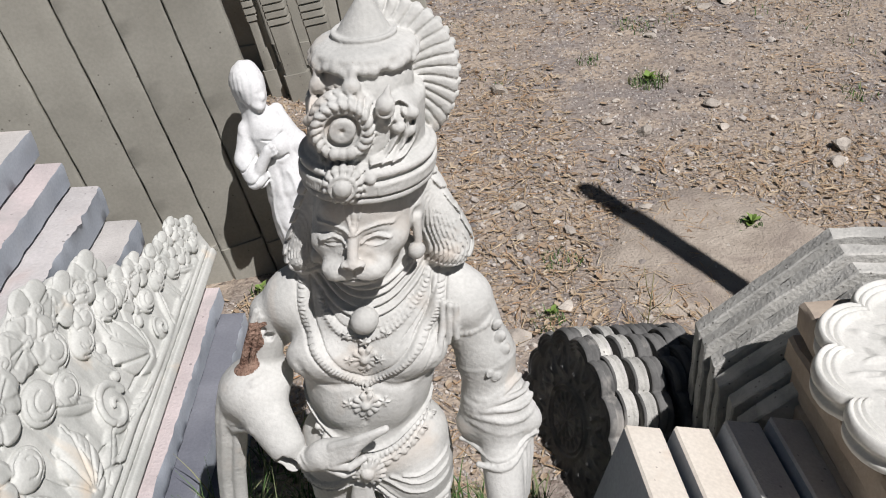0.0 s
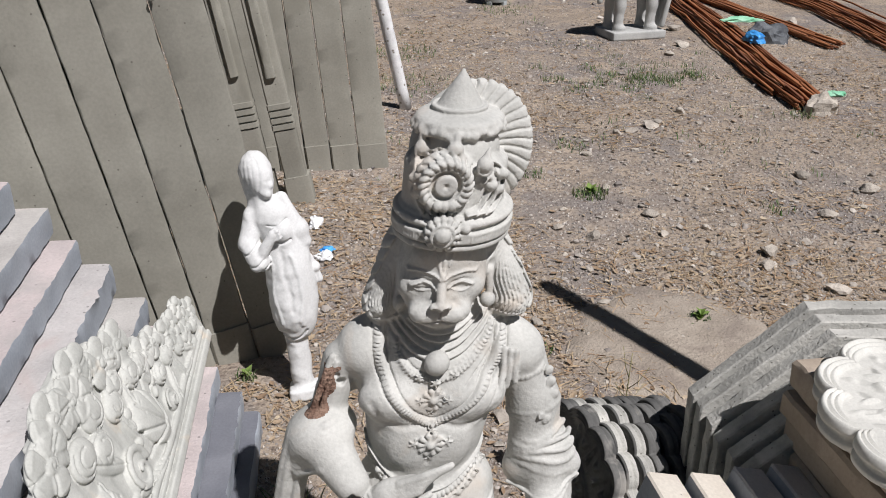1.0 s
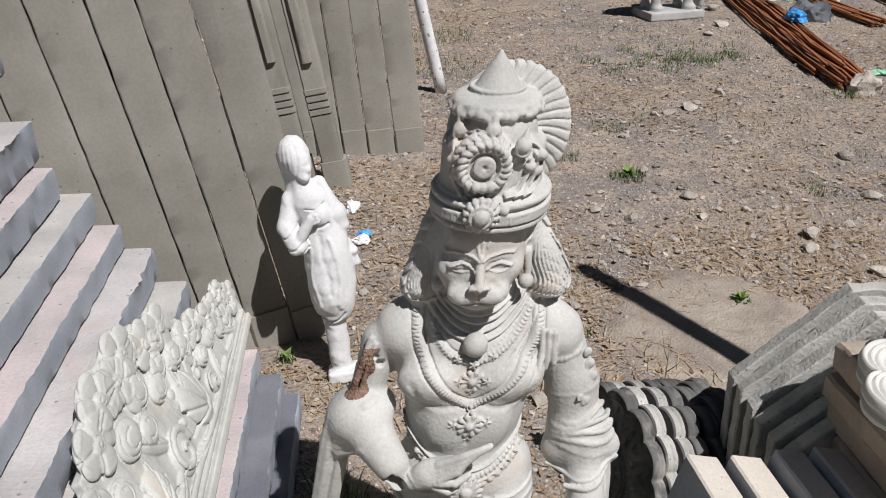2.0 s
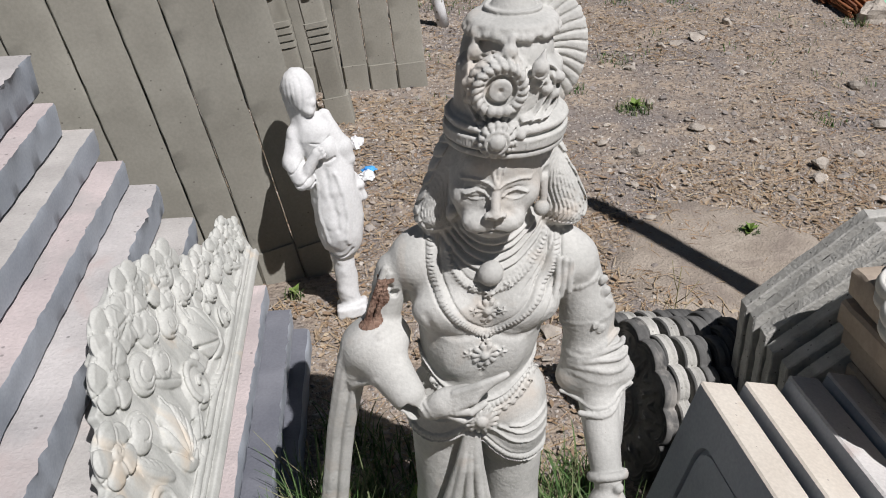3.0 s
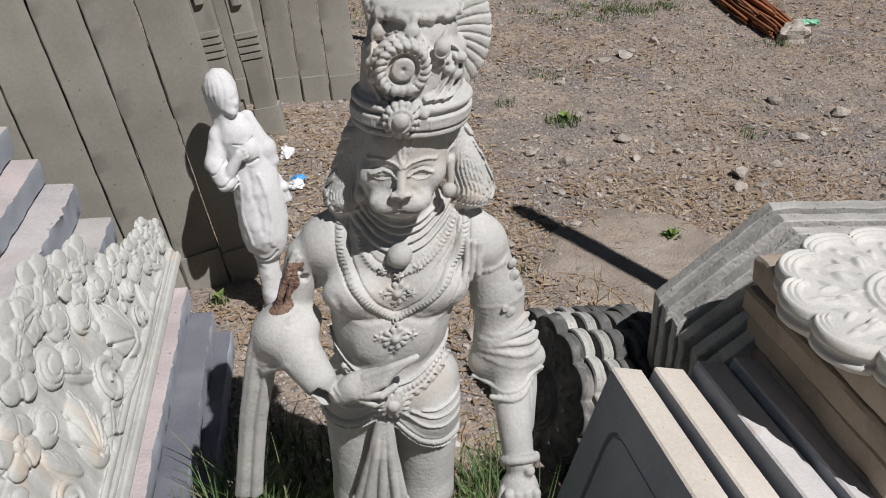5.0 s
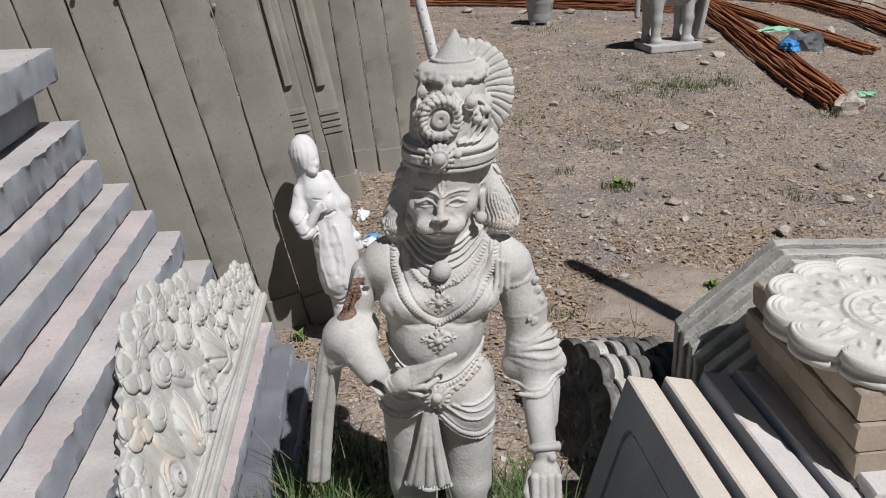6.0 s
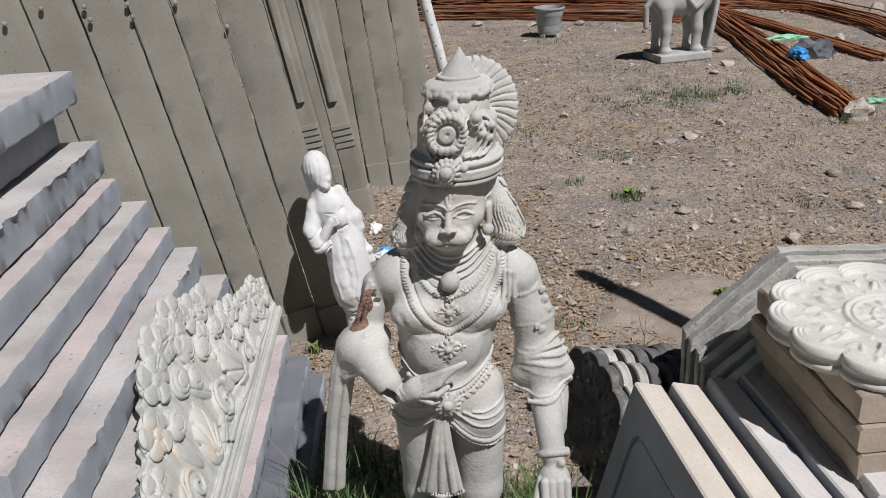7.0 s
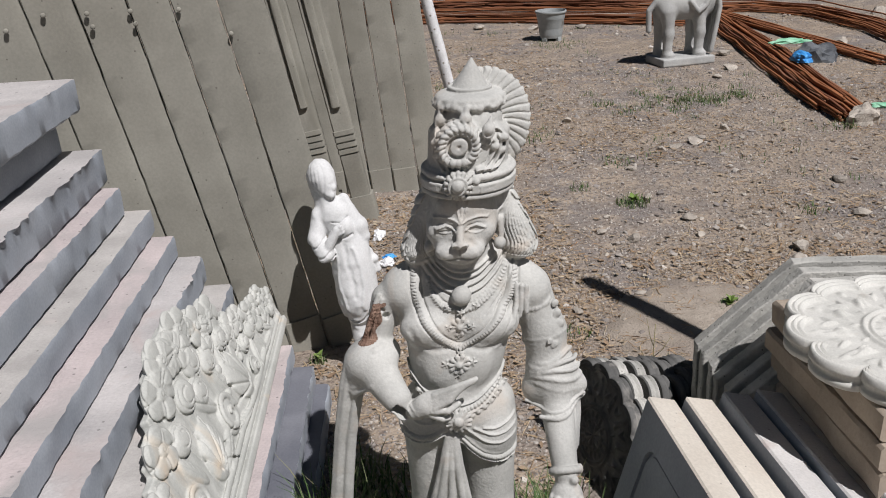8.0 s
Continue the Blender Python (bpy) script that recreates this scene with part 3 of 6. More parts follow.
def framed_panel(length, w, h, seed, mat):
    """A thick panel, x from -w to 0, with a sunk field in the face x = 0 behind a narrow groove."""
    spec = [(-0.004, 0.088, 0.05), (-0.004, 0.082, 0.045), (-0.011, 0.081, 0.044), (-0.011, 0.076, 0.04), (0.0, 0.075, 0.039), (0.0, 0.004, 0.003), (-0.004, 0.0, 0.002), (-w + 0.004, 0.0, 0.002), (-w, 0.004, 0.003)]
    vs, fs = [], []
    n = 40
    for x, inset, r in spec:
        vs += [(x + 0.0008 * nz(y + seed, z, x, 12), y, z + 0.0012 * nz(y, x + seed, 2, 16)) for y, z in round_rect(inset, length - inset, -h + inset, -inset, r)]
    for b in range(len(spec) - 1):
        for k in range(n):
            k2 = (k + 1) % n
            fs.append((b * n + k, b * n + k2, (b + 1) * n + k2, (b + 1) * n + k))
    fs.append(tuple(reversed(range(n))))
    fs.append(tuple(range((len(spec) - 1) * n, len(spec) * n)))
    # edges keep mat; the shade on both faces is put in as blue-grey
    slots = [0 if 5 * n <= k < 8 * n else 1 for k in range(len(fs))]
    me = mesh_of("framed_panel", vs, fs, [mat, M_SHADESIDE], True, slots)
    bm = bmesh.new()
    bm.from_mesh(me)
    bmesh.ops.recalc_face_normals(bm, faces=bm.faces)
    bm.to_mesh(me)
    bm.free()
    return smooth_by_angle(me, 30)


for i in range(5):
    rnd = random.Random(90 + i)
    o = solo("cream_panel", framed_panel(0.86, 0.068, 0.47, i * 5.1, M_PALETOP if i in (2, 3) else M_PANEL), ("pale grey" if i in (2, 3) else "cream") + " precast panel with shade-coloured faces and a recessed field, leaning on edge", "panel", "panels leaning on edge")
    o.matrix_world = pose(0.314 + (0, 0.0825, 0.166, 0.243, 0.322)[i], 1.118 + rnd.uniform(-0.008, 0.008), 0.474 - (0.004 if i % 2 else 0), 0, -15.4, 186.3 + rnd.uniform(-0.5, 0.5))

# ---- weathered many-sided plates standing on edge ----
OCT = [(0.0, -0.42), (0.0, 0.0), (0.222, 0.212), (0.60, 0.212), (0.82, 0.0), (0.82, -0.42)]
for i in range(6):
    rnd = random.Random(120 + i)
    me = plate_mesh("many_sided_plate", OCT, 0.036, M_OCT, 0.003, 0.012, 0.003, i * 7.7)
    o = solo("many_sided_plate", me, "weathered grey many-sided concrete plate standing on edge", "plate", "plates standing on edge")
    o.matrix_world = pose(0.505 + 0.004 * i + rnd.uniform(-0.004, 0.004), 1.395 - 0.047 * i, 0.438 - 0.006 * i + rnd.uniform(-0.004, 0.004), -3, 0, -4 + rnd.uniform(-1, 1))

# ---- brownish slabs under the medallion, and loose blocks in front ----
zt = 0.642
for i, t in enumerate((0.062, 0.055, 0.06, 0.075, 0.08, 0.08, 0.08, 0.085, 0.085)):
    rnd = random.Random(150 + i)
    me = bar_mesh("box_slab", 0.46, 0.40, t - 0.003, [M_BOX, M_BOX], 0.006, 0.003, 0, 0.03, 150 + i)
    o = solo("thick_slab", me, "brownish concrete slab in a stack under a medallion", "slab", "slabs under the medallion")
    o.matrix_world = pose(1.03 + rnd.uniform(-0.01, 0.01), 0.765 + rnd.uniform(-0.015, 0.015), zt, 0, 0, 4 + rnd.uniform(-1, 1))
    zt -= t
for i, (x, y, z) in enumerate(((0.648, 0.69, 0.485), (0.69, 0.585, 0.47), (0.64, 0.48, 0.44))):
    me = bar_mesh("pale_block", 0.108, 0.32, 0.09, [M_PALETOP, M_PALETOP], 0.006, 0.002, 0, 0.03, 170 + i)
    o = solo("pale_block", me, "pale concrete block beside the leaning panels", "block", "pale blocks")
    o.matrix_world = pose(x + 0.32, y, z, 0, 0, 2 - 3 * i)
    me = bar_mesh("block_below", 0.11, 0.33, z - 0.092, [M_BOX, M_BOX], 0.006, 0.002, 0, 0.03, 180 + i)
    o = solo("lower_block", me, "brownish concrete block under a pale block", "block", "blocks below")
    o.matrix_world = pose(x + 0.325, y, z - 0.092, 0, 0, 2 - 3 * i)

# ---- the large statue, modelled in its own upright frame: x across, y back from the belly, z up ----
def axis_x(z):
    return np.where(z < 0.6, -0.10, -0.10 + 0.09 * (z - 0.6))


def smooth_line(pts, step=0.002):
    """A Catmull-Rom curve through (x, z) points."""
    p = [np.array(q, float) for q in pts]
    p = [2 * p[0] - p[1]] + p + [2 * p[-1] - p[-2]]
    out = []
    for a, b, c_, d in zip(p, p[1:], p[2:], p[3:]):
        n = max(2, int(np.linalg.norm(c_ - b) / step))
        for i in range(n):
            t = i / n
            out.append(0.5 * (2 * b + (c_ - a) * t + (2 * a - 5 * b + 4 * c_ - d) * t * t + (3 * b - a - 3 * c_ + d) * t ** 3))
    return out + [p[-2]]


def carve(c, strokes, y_far):
    """Raises (h > 0) or engraves (h < 0) lines over the front: each stroke is (points, half width, h) in x and z."""
    up = np.zeros((c.n[0], c.n[2]), np.float32)
    down = np.zeros_like(up)
    for pts, w, h in strokes:
        q = np.array(smooth_line(pts))
        lo = np.maximum(((q.min(0) - w - np.array((c.lo[0], c.lo[2]))) / c.h).astype(int), 0)
        hi = ((q.max(0) + w - np.array((c.lo[0], c.lo[2]))) / c.h).astype(int) + 2
        X = (c.lo[0] + c.h * np.arange(lo[0], min(hi[0], c.n[0])))[:, None]
        Z = (c.lo[2] + c.h * np.arange(lo[1], min(hi[1], c.n[2])))[None, :]
        d = np.full((X.shape[0], Z.shape[1]), 9.0)
        for a, b in zip(q, q[1:]):
            v = b - a
            t = np.clip(((X - a[0]) * v[0] + (Z - a[1]) * v[1]) / max(v @ v, 1e-9), 0, 1)
            d = np.minimum(d, np.hypot(X - a[0] - t * v[0], Z - a[1] - t * v[1]))
        t = np.clip(1 - d / w, 0, 1)
        t = h * t * t * (3 - 2 * t)
        m = (slice(lo[0], lo[0] + X.shape[0]), slice(lo[1], lo[1] + Z.shape[1]))
        if h > 0:
            up[m] = np.maximum(up[m], t)
        else:
            down[m] = np.minimum(down[m], t)
    k = int((y_far - c.lo[1]) / c.h)
    c.g[:, :k, :] -= (up + down)[:, None, :]


def ribs(line, inner, outer, every, w, h):
    """Short strokes across a line, from inner to outer distance on its side."""
    q = smooth_line(line, every)
    out = []
    for a, b in zip(q, q[1:]):
        v = (b - a) / max(np.linalg.norm(b - a), 1e-6)
        n = np.array((-v[1], v[0]))
        out.append(([tuple(a + n * inner), tuple(a + n * outer)], w, h))
    return out


def flower(c, p, r, petals=8, k=0.0015):
    """A rosette: a ring of petals round a button, lying on the front at (x, z)."""
    y = c.front(p[0], p[1])
    if y is None:
        return
    for i in range(petals):
        a = 2 * math.pi * i / petals
        c.limb((p[0] + r * 0.45 * math.cos(a), y - 0.004, p[1] + r * 0.45 * math.sin(a)), (p[0] + r * 0.92 * math.cos(a), y - 0.003, p[1] + r * 0.92 * math.sin(a)), r * 0.16, r * 0.25, 0.0006)
    c.ball((p[0], y - r * 0.25, p[1]), (r * 0.42, r * 0.42, r * 0.42), k)


def feather_fan(c):
    """The feathered halo behind the crown: a thin dished plate with notched tips and engraved quills."""
    fc = np.array((0.028, 0.058, 1.098))
    c.ball(tuple(fc), (0.095, 0.018, 0.109), 0.004, rot=(0, 6, -10))
    lines = []
    for i in range(18):
        a = radians(-66 + 170 * i / 17)
        ca, sa = math.cos(a), math.sin(a)
        c.limb(tuple(fc + np.array((0.070 * ca, -0.004, 0.080 * sa))), tuple(fc + np.array((0.089 * math.cos(a + 0.05), -0.001, 0.103 * math.sin(a + 0.05)))), 0.0115, 0.0085, 0.004)
        b = a - radians(5)
        lines.append(([(fc[0] + q * 0.92 * math.cos(b + 4.5 * (0.07 - q)), fc[2] + q * 1.05 * math.sin(b + 4.5 * (0.07 - q))) for q in (0.03, 0.055, 0.08, 0.102)], 0.0030, -0.0032))
    carve(c, lines, 0.2)


def torso(c):
    for s in (-1, 1):
        c.limb((s * 0.055, 0.0, 0.0), (s * 0.06, 0.0, 0.25), 0.042, 0.052, 0.02)
        c.limb((s * 0.06, 0.0, 0.25), (s * 0.057, 0.0, 0.46), 0.053, 0.064, 0.016)
    c.drum((0.0, 0.0, 0.015), (0, 0, 1), 0.13, 0.02, 0.008)
    c.ball((0.0, 0.004, 0.505), (0.121, 0.086, 0.075), 0.02)
    c.ball((0.052, 0.0, 0.45), (0.068, 0.080, 0.075), 0.02)
    c.ball((-0.056, 0.0, 0.475), (0.064, 0.076, 0.05), 0.02)
    c.ball((0.0, 0.0, 0.60), (0.086, 0.068, 0.12), 0.03)
    c.ball((0.0, 0.020, 0.722), (0.125, 0.074, 0.10), 0.03)
    for s in (-1, 1):
        c.ball((s * 0.058, -0.034, 0.708), (0.062, 0.037, 0.040), 0.012)
        c.ball((s * 0.046, 0.005, 0.655), (0.056, 0.062, 0.10), 0.025)
        c.ball((s * 0.030, -0.052, 0.625), (0.034, 0.016, 0.040), 0.02)
        c.limb((s * 0.03, 0.035, 0.835), (s * 0.110, 0.03, 0.785), 0.040, 0.034, 0.03)
    c.ball((-0.120, 0.022, 0.768), (0.036, 0.044, 0.038), 0.03)
    c.ball((0.132, 0.022, 0.757), (0.042, 0.050, 0.044), 0.04)
    c.limb((0, 0.028, 0.80), (0, 0.0, 0.885), 0.052, 0.046, 0.03)
    # shawl folds, nested round the throat and thrown over one shoulder
    cut = []
    for i, (w, top_, low) in enumerate(((0.052, 0.846, 0.826), (0.063, 0.846, 0.812), (0.075, 0.846, 0.797), (0.087, 0.843, 0.782))):
        line = [(0.004 + w * q, low + (top_ - low) * abs(q) ** 2.2) for q in (-1, -0.75, -0.45, 0, 0.45, 0.75, 1)]
        cut.append((line, 0.0065, 0.0055))
        cut.append(([(x * 1.07, z - 0.006) for x, z in line], 0.0028, -0.003))
    # the long ribbed necklace band and the short one inside it
    vee = [(-0.104, 0.822), (-0.102, 0.785), (-0.090, 0.747), (-0.060, 0.708), (-0.028, 0.678), (0.004, 0.664), (0.036, 0.684), (0.066, 0.708), (0.092, 0.738), (0.112, 0.772), (0.116, 0.815)]
    inner = [(x * 0.80 + 0.001, z + 0.016 - 0.05 * abs(x)) for x, z in vee]
    mid = [(x * 0.90, z + 0.008 - 0.025 * abs(x)) for x, z in vee]
    cut += [(mid, 0.0125, 0.0045), (vee, 0.0032, -0.004), (inner, 0.0034, -0.0042)]
    cut += ribs(vee, 0.002, 0.0115, 0.0058, 0.0019, -0.0028)
    short = [(-0.066, 0.800), (-0.060, 0.778), (-0.040, 0.757), (-0.018, 0.748), (0.004, 0.745), (0.030, 0.752), (0.055, 0.768), (0.076, 0.790), (0.090, 0.822)]
    cut += [([(x, z + 0.004) for x, z in short], 0.0095, 0.0055), ([(x * 0.95, z + 0.013) for x, z in short], 0.0028, -0.0035)]
    cut += ribs(short, -0.003, 0.0065, 0.0056, 0.0019, -0.003)
    stole = [(0.022, 0.757), (0.052, 0.775), (0.078, 0.802), (0.097, 0.835)]
    cut += [(stole, 0.011, 0.005)] + ribs(stole, -0.006, 0.007, 0.006, 0.002, -0.003)
    cut += [([(0.050, 0.738), (0.075, 0.764), (0.098, 0.80), (0.104, 0.83)], 0.003, -0.003), ([(0.085, 0.69), (0.100, 0.722), (0.112, 0.75)], 0.003, -0.0022)]
    # creases of the chest, armpits and belly
    cut += [([(-0.098, 0.712), (-0.08, 0.682), (-0.05, 0.668), (-0.02, 0.672)], 0.010, -0.0025), ([(0.02, 0.672), (0.05, 0.664), (0.08, 0.672), (0.10, 0.700)], 0.010, -0.0025), ([(0.0, 0.66), (0.0, 0.62), (0.0, 0.60)], 0.008, -0.002)]
    # belt: rope, ribbed band and lower edge
    belt = [(-0.112, 0.618), (-0.096, 0.588), (-0.066, 0.556), (-0.030, 0.540), (0.008, 0.535), (0.045, 0.546), (0.080, 0.568), (0.112, 0.598)]
    cut += [([(x, z + 0.011) for x, z in belt], 0.0055, 0.006), (belt, 0.0105, 0.0055), ([(x, z - 0.010) for x, z in belt], 0.0042, 0.006), ([(x, z + 0.0065) for x, z in belt], 0.0022, -0.003)]
    cut += ribs(belt, -0.007, 0.003, 0.0068, 0.0021, -0.0032)
    # skirt hems, wrapped across one another, with an engraved border
    hem = [(-0.028, 0.490), (-0.006, 0.462), (0.022, 0.430), (0.052, 0.406), (0.084, 0.392), (0.116, 0.394)]
    hem2 = [(-0.124, 0.462), (-0.098, 0.455), (-0.070, 0.459), (-0.044, 0.470), (-0.018, 0.488)]
    for line, o in ((hem, 0.011), (hem2, 0.011)):
        cut += [([(x, z + o) for x, z in line], 0.0155, 0.0075), ([(x, z + 0.002) for x, z in line], 0.0030, 0.0085), ([(x, z + 0.0055) for x, z in line], 0.0022, -0.003), ([(x, z + 0.0195) for x, z in line], 0.0028, -0.0045)]
        cut += ribs([(x, z + 0.012) for x, z in line], -0.0045, 0.0045, 0.0055, 0.0017, -0.0022)
    for i in range(3):
        cut.append(([(0.010 + 0.020 * i, 0.492 - 0.002 * i), (0.046 + 0.016 * i, 0.462 + 0.011 * i), (0.085 + 0.008 * i, 0.448 + 0.020 * i), (0.118, 0.452 + 0.021 * i)], 0.0042, 0.0042))
    cut += [([(-0.115, 0.515), (-0.085, 0.500), (-0.045, 0.505)], 0.004, 0.003)]
    carve(c, cut, 0.02)
    # pendants strung under the belt
    for i in range(7):
        x = 0.026 + 0.0135 * i
        z = 0.520 + 0.0068 * i
        y = c.front(x, z)
        if y is not None:
            c.ball((x, y - 0.001, z), (0.0062, 0.0055, 0.0068), 0.001)
            c.hoop((x + 0.006, y + 0.002, z + 0.005), (0, 1, 0.2), 0.0048, 0.002, 0.001)
    for i in range(5):
        x, z = -0.105 + 0.012 * i, 0.590 - 0.012 * i
        y = c.front(x, z)
        if y is not None:
            c.ball((x, y - 0.001, z), 0.0062, 0.001)
    # breast jewels
    for p, r in (((0.000, 0.716), 0.0185), ((0.000, 0.694), 0.0065), ((0.002, 0.661), 0.008), ((0.002, 0.638), 0.0195), ((0.002, 0.613), 0.0065), ((-0.025, 0.640), 0.0085), ((0.029, 0.642), 0.0085), ((-0.023, 0.719), 0.0075), ((0.023, 0.719), 0.0075), ((0.000, 0.747), 0.0085), ((-0.026, 0.757), 0.0075), ((0.030, 0.757), 0.0075)):
        flower(c, p, r, 10 if r > 0.01 else 5)
    y = c.front(0.0, 0.782) or -0.06
    c.ball((0.0, y - 0.006, 0.780), 0.0205, 0.002)


def head(c):
    # skull, cheeks and the broad rounded muzzle
    c.ball((-0.003, 0.002, 0.945), (0.069, 0.076, 0.082), 0.015)
    c.ball((-0.005, -0.018, 0.912), (0.062, 0.056, 0.055), 0.02)
    c.ball((-0.006, -0.040, 0.886), (0.044, 0.046, 0.030), 0.018)
    for s in (-1, 1):
        c.ball((-0.008 + s * 0.021, -0.066, 0.884), (0.026, 0.022, 0.019), 0.010)
        c.ball((-0.006 + s * 0.046, -0.040, 0.917), (0.019, 0.020, 0.020), 0.014)
    c.ball((-0.005, -0.046, 0.866), (0.030, 0.030, 0.014), 0.012)
    c.ball((-0.009, -0.050, 0.972), (0.044, 0.022, 0.022), 0.014)
    for s in (-1, 1):
        c.ball((-0.009 + s * 0.029, -0.086, 0.931), (0.021, 0.017, 0.0105), 0.009, True)
        c.ball((-0.009 + s * 0.029, -0.0590, 0.9295), (0.0175, 0.0105, 0.0072), 0.0015)
    # nose: thin bridge, flat tip and wings
    c.limb((-0.011, -0.071, 0.952), (-0.0095, -0.092, 0.909), 0.0062, 0.0078, 0.006)
    c.ball((-0.0095, -0.091, 0.9045), (0.0185, 0.0100, 0.0074), 0.003)
    for s in (-1, 1):
        c.ball((-0.0095 + s * 0.0084, -0.0995, 0.9005), (0.0062, 0.0075, 0.0050), 0.0012, True)
    n, out = -0.009, []
    for s in (-1, 1):
        out += [([(n + s * 0.004, 0.944), (n + s * 0.016, 0.950), (n + s * 0.032, 0.953), (n + s * 0.052, 0.948)], 0.0034, 0.0034),
                ([(n + s * 0.011, 0.9285), (n + s * 0.020, 0.9345), (n + s * 0.031, 0.936), (n + s * 0.048, 0.929)], 0.0030, 0.0040),
                ([(n + s * 0.013, 0.927), (n + s * 0.024, 0.9225), (n + s * 0.036, 0.9220), (n + s * 0.046, 0.927)], 0.0022, 0.0020),
                ([(n + s * 0.016, 0.9275), (n + s * 0.026, 0.9255), (n + s * 0.036, 0.9255), (n + s * 0.043, 0.928)], 0.0015, -0.0014),
                ([(n + s * 0.014, 0.9375), (n + s * 0.030, 0.9410), (n + s * 0.046, 0.935)], 0.0018, -0.0020),
                ([(n + s * 0.028, 0.9295), (n + s * 0.031, 0.9295)], 0.0034, -0.0012),
                ([(n + s * 0.003, 0.9475), (n + s * 0.007, 0.963), (n + s * 0.0135, 0.988)], 0.0026, 0.0030),
                ([(n + s * 0.020, 0.905), (n + s * 0.034, 0.893), (n + s * 0.040, 0.880)], 0.007, -0.0018)]
    out += [([(n, 0.946), (n, 0.950)], 0.0055, 0.0042), ([(n, 0.957), (n, 0.986)], 0.0026, 0.0030), ([(n, 0.898), (n + 0.001, 0.880)], 0.0024, -0.0036),
            ([(n - 0.041, 0.868), (n - 0.026, 0.8705), (n - 0.010, 0.8725), (n + 0.001, 0.8745), (n + 0.012, 0.8725), (n + 0.030, 0.8700), (n + 0.047, 0.874), (n + 0.053, 0.883)], 0.0026, -0.0048)]
    carve(c, out, -0.01)
    # ears, drops and the wavy hair falling behind them
    lines = []
    for s, o, lean in ((-1, 0.0, 0.012), (1, 0.008, 0.034)):
        c.ball((s * 0.062 + o, 0.034, 0.95), (0.022, 0.046, 0.070), 0.012)
        c.limb((s * 0.070 + o, 0.030, 0.955), (s * (0.074 + lean) + o, 0.024, 0.868), 0.027, 0.035, 0.015)
        c.ball((s * (0.078 + lean) + o, 0.020, 0.853), (0.033, 0.036, 0.024), 0.012)
        c.hoop((s * 0.066 + o * 0.5, -0.010, 0.935), (s * 0.7, -0.7, 0), 0.0135, 0.0055, 0.003, squash=0.7)
        c.limb((s * 0.067 + o * 0.5, -0.012, 0.925), (s * 0.070 + o * 0.5, -0.018, 0.892), 0.0075, 0.006, 0.004)
        c.ball((s * 0.068 + o * 0.5, -0.022, 0.878), 0.0125, 0.002)
        for i in range(9):
            g = i / 8
            lines.append(([(s * (0.062 + 0.012 * g) + o, 0.990 - 0.01 * g), (s * (0.073 + (0.012 + lean * 0.5) * g) + o, 0.945 - 0.008 * g), (s * (0.074 + (0.020 + lean) * g) + o, 0.905 - 0.012 * g), (s * (0.070 + lean * 0.5 + (0.030 + lean * 0.7) * g) + o, 0.868 - 0.004 * g), (s * (0.060 + lean * 0.6 + (0.026 + lean * 0.7) * g) + o, 0.848 - 0.006 * g)], 0.0038, -0.0048))
        for i in range(7):
            z = 0.965 - 0.018 * i
            lines.append(([(s * (0.078 + lean * 0.12 * i) + o, z + 0.012), (s * (0.096 + lean * 0.15 * i) + o, z), (s * (0.112 + lean * 0.15 * i) + o, z - 0.022)], 0.0036, -0.0045))
    keep = c.g.copy()
    carve(c, lines, 0.09)
    ix = c.lo[0] + c.h * np.arange(c.n[0])
    iz = c.lo[2] + c.h * np.arange(c.n[2])
    inside = (np.abs(ix - 0.002) < 0.062)[:, None] | (iz < 0.836)[None, :]
    c.g = np.where(inside[:, None, :], keep, c.g)


